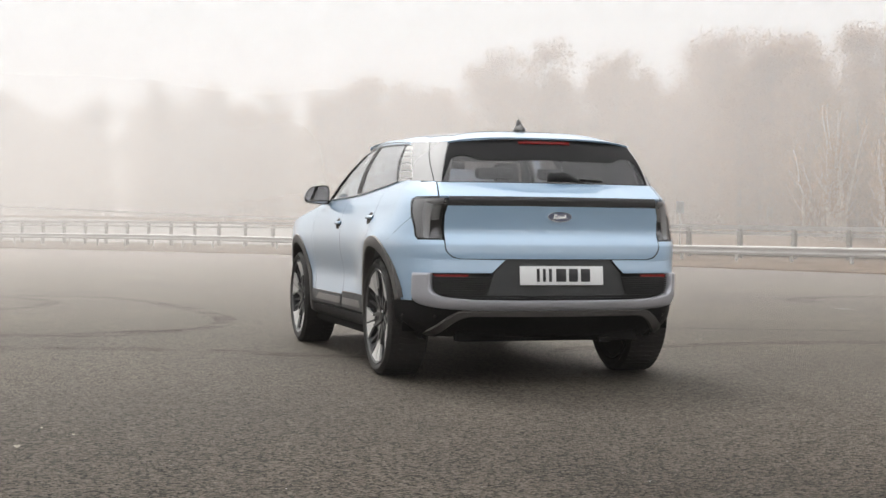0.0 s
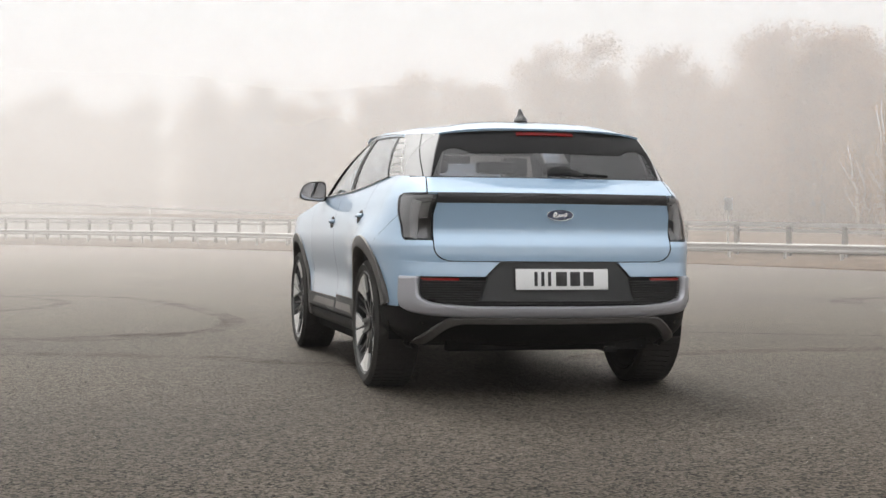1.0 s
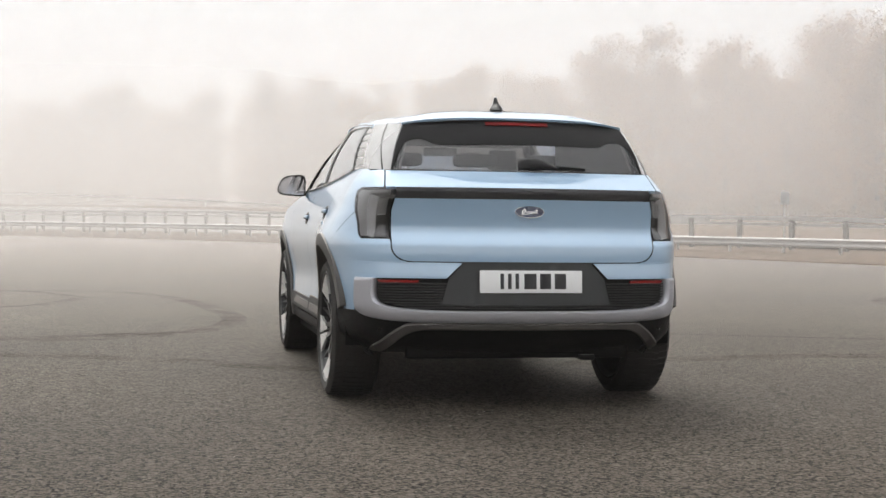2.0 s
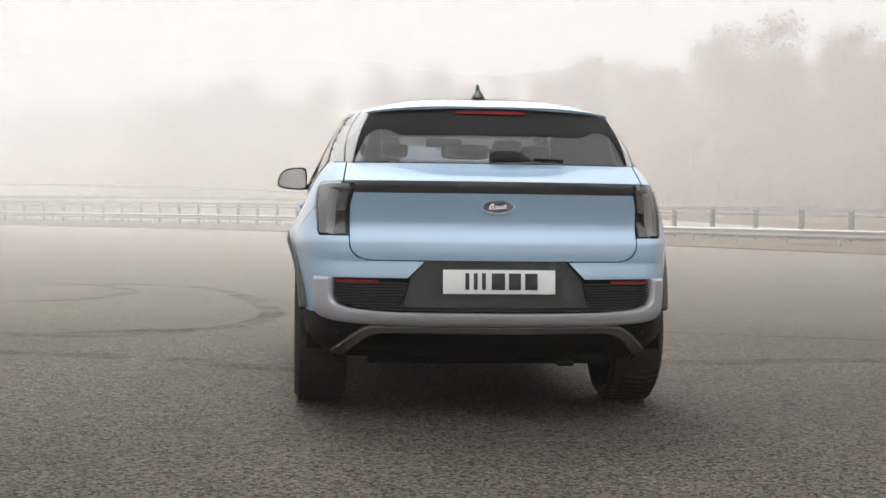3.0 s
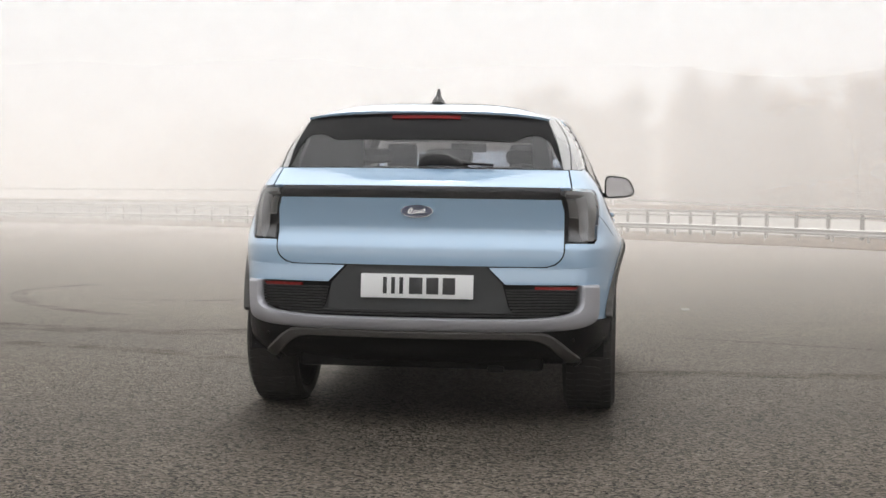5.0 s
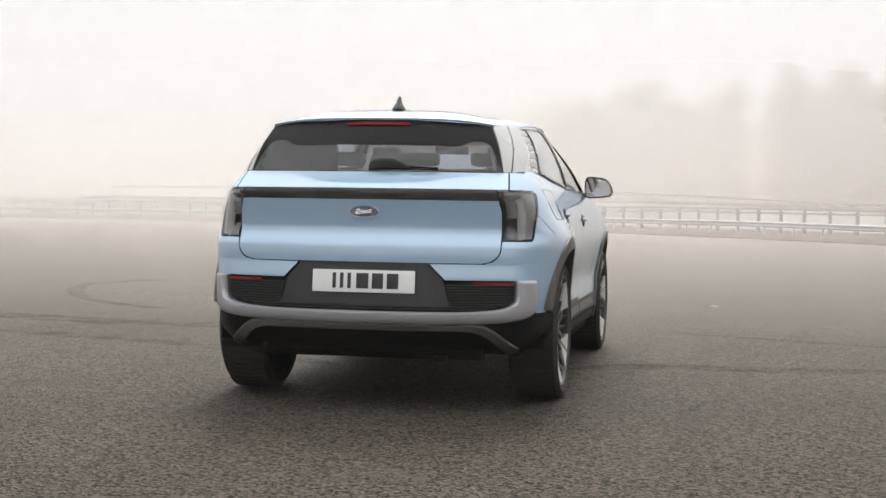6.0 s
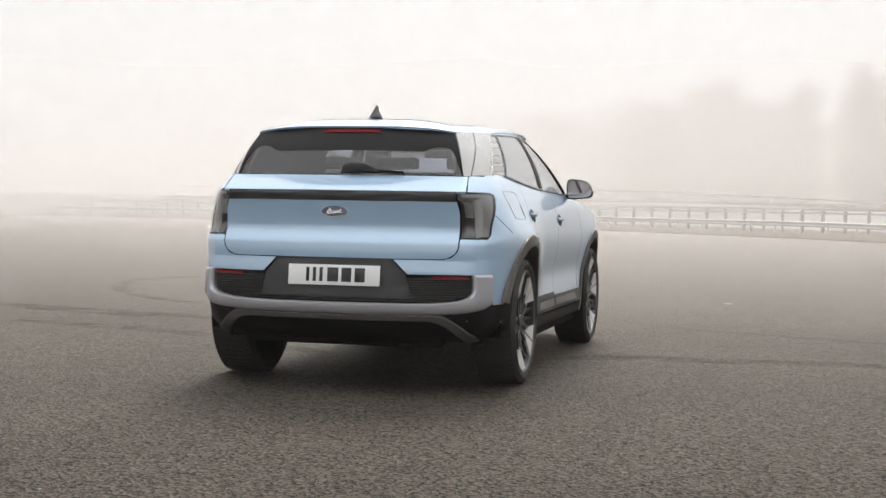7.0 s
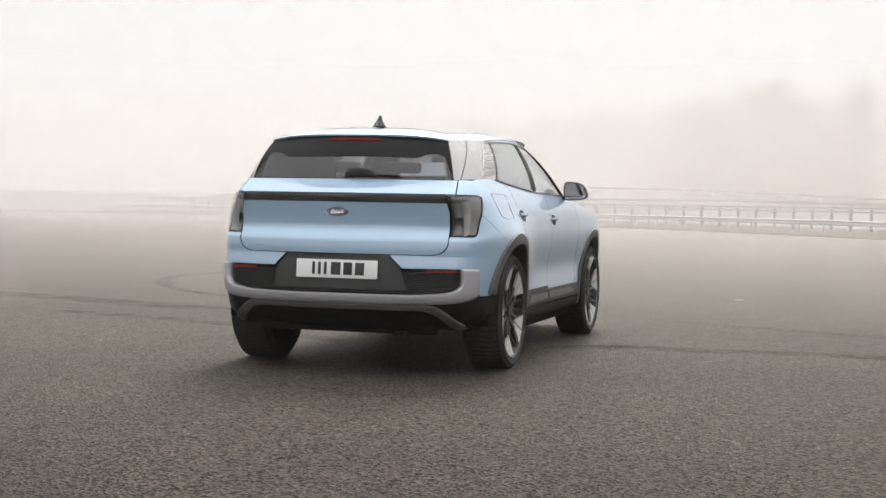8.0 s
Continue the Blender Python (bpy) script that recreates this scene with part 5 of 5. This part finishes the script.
# bare pale birches at the wood's near edge
BIRCH = material("birch_bark", (0.42, 0.37, 0.32), rough=0.8, vary=0.25, scale=3, bump=0.4, bump_scale=40)


def build_birch(seed, height):
    rnd = random.Random(seed)
    tree = thing("birch", "slim birch with pale bark and sparse brown leaves", "tree", "birches before the wood")
    wood, verts, faces = Mesh(), [], []
    for stem_n in range(rnd.choice((1, 2, 2, 3))):
        lean = Vector((rnd.gauss(0, 0.10), rnd.gauss(0, 0.10), 0))
        h = height * rnd.uniform(0.75, 1.0)
        stem = [lean * h * t * (0.4 + 0.6 * t) + Vector((rnd.uniform(-0.08, 0.08) + 0.25 * stem_n, rnd.uniform(-0.08, 0.08), h * t)) for t in steps(0, 1, 10)]
        wood.tube(stem, [lerp(0.13, 0.015, t) for t in steps(0, 1, 10)], n=6)
        for k in range(16):
            t = rnd.uniform(0.2, 0.95)
            i = min(8, int(t * 9))
            p0 = stem[i].lerp(stem[i + 1], t * 9 - i)
            a, length = rnd.uniform(0, 2 * math.pi), rnd.uniform(0.6, 1.7) * (1.15 - 0.6 * t)
            p2 = p0 + Vector((math.cos(a) * 0.55, math.sin(a) * 0.55, 0.85)) * length
            wood.tube([p0, p0.lerp(p2, 0.5) + Vector((0, 0, -0.06)), p2], [0.035 * (1.15 - t), 0.02 * (1.15 - t), 0.005], n=5)
            for j in range(28):
                q = p0.lerp(p2, rnd.uniform(0.3, 1.1)) + Vector((rnd.gauss(0, 0.22), rnd.gauss(0, 0.22), rnd.gauss(0, 0.22)))
                u = Vector((rnd.gauss(0, 1), rnd.gauss(0, 1), rnd.gauss(0, 1))).normalized() * rnd.uniform(0.03, 0.06)
                v = u.orthogonal() * 0.7
                verts += [q - u, q + v, q + u, q - v]
                faces.append(tuple(range(len(verts) - 4, len(verts))))
    part("trunk", wood.bm, BIRCH, tree)
    me = bpy.data.meshes.new("crown")
    me.from_pydata(verts, [], faces)
    me.materials.append(LEAF)
    new("crown", me).parent = tree
    return tree


birches = [build_birch(71 + k, h) for k, h in enumerate((7.0, 6.0, 8.0, 5.2))]
rnd = random.Random(9)
for k in range(44):
    y = rnd.uniform(14, 52)
    m = pose(rnd.uniform(31.0, 33.4) + 0.02 * (y - 14), y, 0.2, 0, 0, rnd.uniform(0, 360))
    if k < 4:
        birches[k].matrix_world = m
    else:
        copy_thing(birches[k % 4], m)


# ---- fog ----
def fog_material(name, dense, foot):
    m = bpy.data.materials.new(name)
    m.use_nodes = True
    n, l = m.node_tree.nodes, m.node_tree.links
    n.clear()
    out, mix = n.new("ShaderNodeOutputMaterial"), n.new("ShaderNodeMixShader")
    tr, both = n.new("ShaderNodeBsdfTransparent"), n.new("ShaderNodeMixShader")
    di, tl = n.new("ShaderNodeBsdfDiffuse"), n.new("ShaderNodeBsdfTranslucent")
    both.inputs[0].default_value = 0.5
    l.new(di.outputs[0], both.inputs[1])
    l.new(tl.outputs[0], both.inputs[2])
    co, sep, lowr, topr, mul, mul2, no, nr = (n.new("ShaderNodeTexCoord"), n.new("ShaderNodeSeparateXYZ"), n.new("ShaderNodeMapRange"), n.new("ShaderNodeMapRange"),
                                             n.new("ShaderNodeMath"), n.new("ShaderNodeMath"), n.new("ShaderNodeTexNoise"), n.new("ShaderNodeMapRange"))
    lowr.interpolation_type = topr.interpolation_type = "SMOOTHSTEP"
    lowr.inputs["From Min"].default_value, lowr.inputs["From Max"].default_value = 0.0, foot
    lowr.inputs["To Min"].default_value, lowr.inputs["To Max"].default_value = 0.0, dense
    topr.inputs["From Min"].default_value, topr.inputs["From Max"].default_value = 4.0, 26.0
    topr.inputs["To Min"].default_value, topr.inputs["To Max"].default_value = 1.0, 0.0
    no.inputs["Scale"].default_value, no.inputs["Detail"].default_value = 0.06, 3
    nr.inputs["To Min"].default_value, nr.inputs["To Max"].default_value = 0.75, 1.25
    mul.operation = mul2.operation = "MULTIPLY"
    l.new(co.outputs["Object"], sep.inputs[0])
    l.new(co.outputs["Object"], no.inputs["Vector"])
    l.new(no.outputs["Fac"], nr.inputs["Value"])
    # clear white above; the brown land's tinge is put into the colour below
    hue, hmix = n.new("ShaderNodeMapRange"), n.new("ShaderNodeMix")
    hue.interpolation_type, hmix.data_type = "SMOOTHSTEP", "RGBA"
    hue.inputs["From Min"].default_value, hue.inputs["From Max"].default_value = 1.0, 14.0
    hmix.inputs["A"].default_value, hmix.inputs["B"].default_value = (0.985, 0.948, 0.918, 1), (0.93, 0.945, 0.968, 1)
    l.new(sep.outputs["Z"], hue.inputs["Value"])
    l.new(hue.outputs[0], hmix.inputs["Factor"])
    for d in (di, tl):
        l.new(hmix.outputs["Result"], d.inputs["Color"])
    l.new(sep.outputs["Z"], lowr.inputs["Value"])
    l.new(sep.outputs["Z"], topr.inputs["Value"])
    l.new(lowr.outputs[0], mul.inputs[0])
    l.new(topr.outputs[0], mul.inputs[1])
    layer, mul3 = n.new("ShaderNodeMapRange"), n.new("ShaderNodeMath")
    layer.interpolation_type, mul3.operation = "SMOOTHSTEP", "MULTIPLY"
    layer.inputs["From Min"].default_value, layer.inputs["From Max"].default_value = 1.0, 4.0
    layer.inputs["To Min"].default_value, layer.inputs["To Max"].default_value = 0.82, 0.95
    l.new(sep.outputs["Z"], layer.inputs["Value"])
    l.new(mul.outputs[0], mul3.inputs[0])
    l.new(layer.outputs[0], mul3.inputs[1])
    l.new(mul3.outputs[0], mul2.inputs[0])
    l.new(nr.outputs[0], mul2.inputs[1])
    l.new(mul2.outputs[0], mix.inputs[0])
    l.new(tr.outputs[0], mix.inputs[1])
    l.new(both.outputs[0], mix.inputs[2])
    l.new(mix.outputs[0], out.inputs[0])
    return m


# nested see-through rings stand in for the haze that thickens with distance
FOG_AT, FOG_LENGTH = (0.0, -7.0), 60.0
radii = (12.5, 14.5, 17, 20, 23.5, 27.5, 32, 37, 43, 50, 58, 67, 78, 92, 112, 138, 170)
for k, radius in enumerate(radii):
    gap = radius - (radii[k - 1] if k else 7.0)
    m = Mesh().grid([[(FOG_AT[0] + radius * math.cos(a), FOG_AT[1] + radius * math.sin(a), z) for a in steps(0, 2 * math.pi, 97)[:-1]] for z in (0.012, 2, 8, 20, 41)], close_u=True)
    fog = part("fog_bank", m.bm, fog_material("fog", 1 - math.exp(-gap / FOG_LENGTH * interp(radius, ((12, 0.6), (35, 0.75), (60, 1.15), (100, 1.5), (170, 1.8)))), max(0.15, 0.3 - 0.02 * k)))
    tagged(fog, "see-through white ring standing in for fog over the open asphalt", "fog", "fog banks", "stuff")
# an added faint ring before the car, a veil that lifts its blacks
m = Mesh().grid([[(5.2 * math.cos(a), 2.0 + 5.2 * math.sin(a), z) for a in steps(0, 2 * math.pi, 97)[:-1]] for z in (0.012, 2, 5)], close_u=True)
fog = part("fog_bank", m.bm, fog_material("fog", 0.006, 0.3))
tagged(fog, "faint haze ring added round the car to lift dark tones", "fog", "fog banks", "stuff")
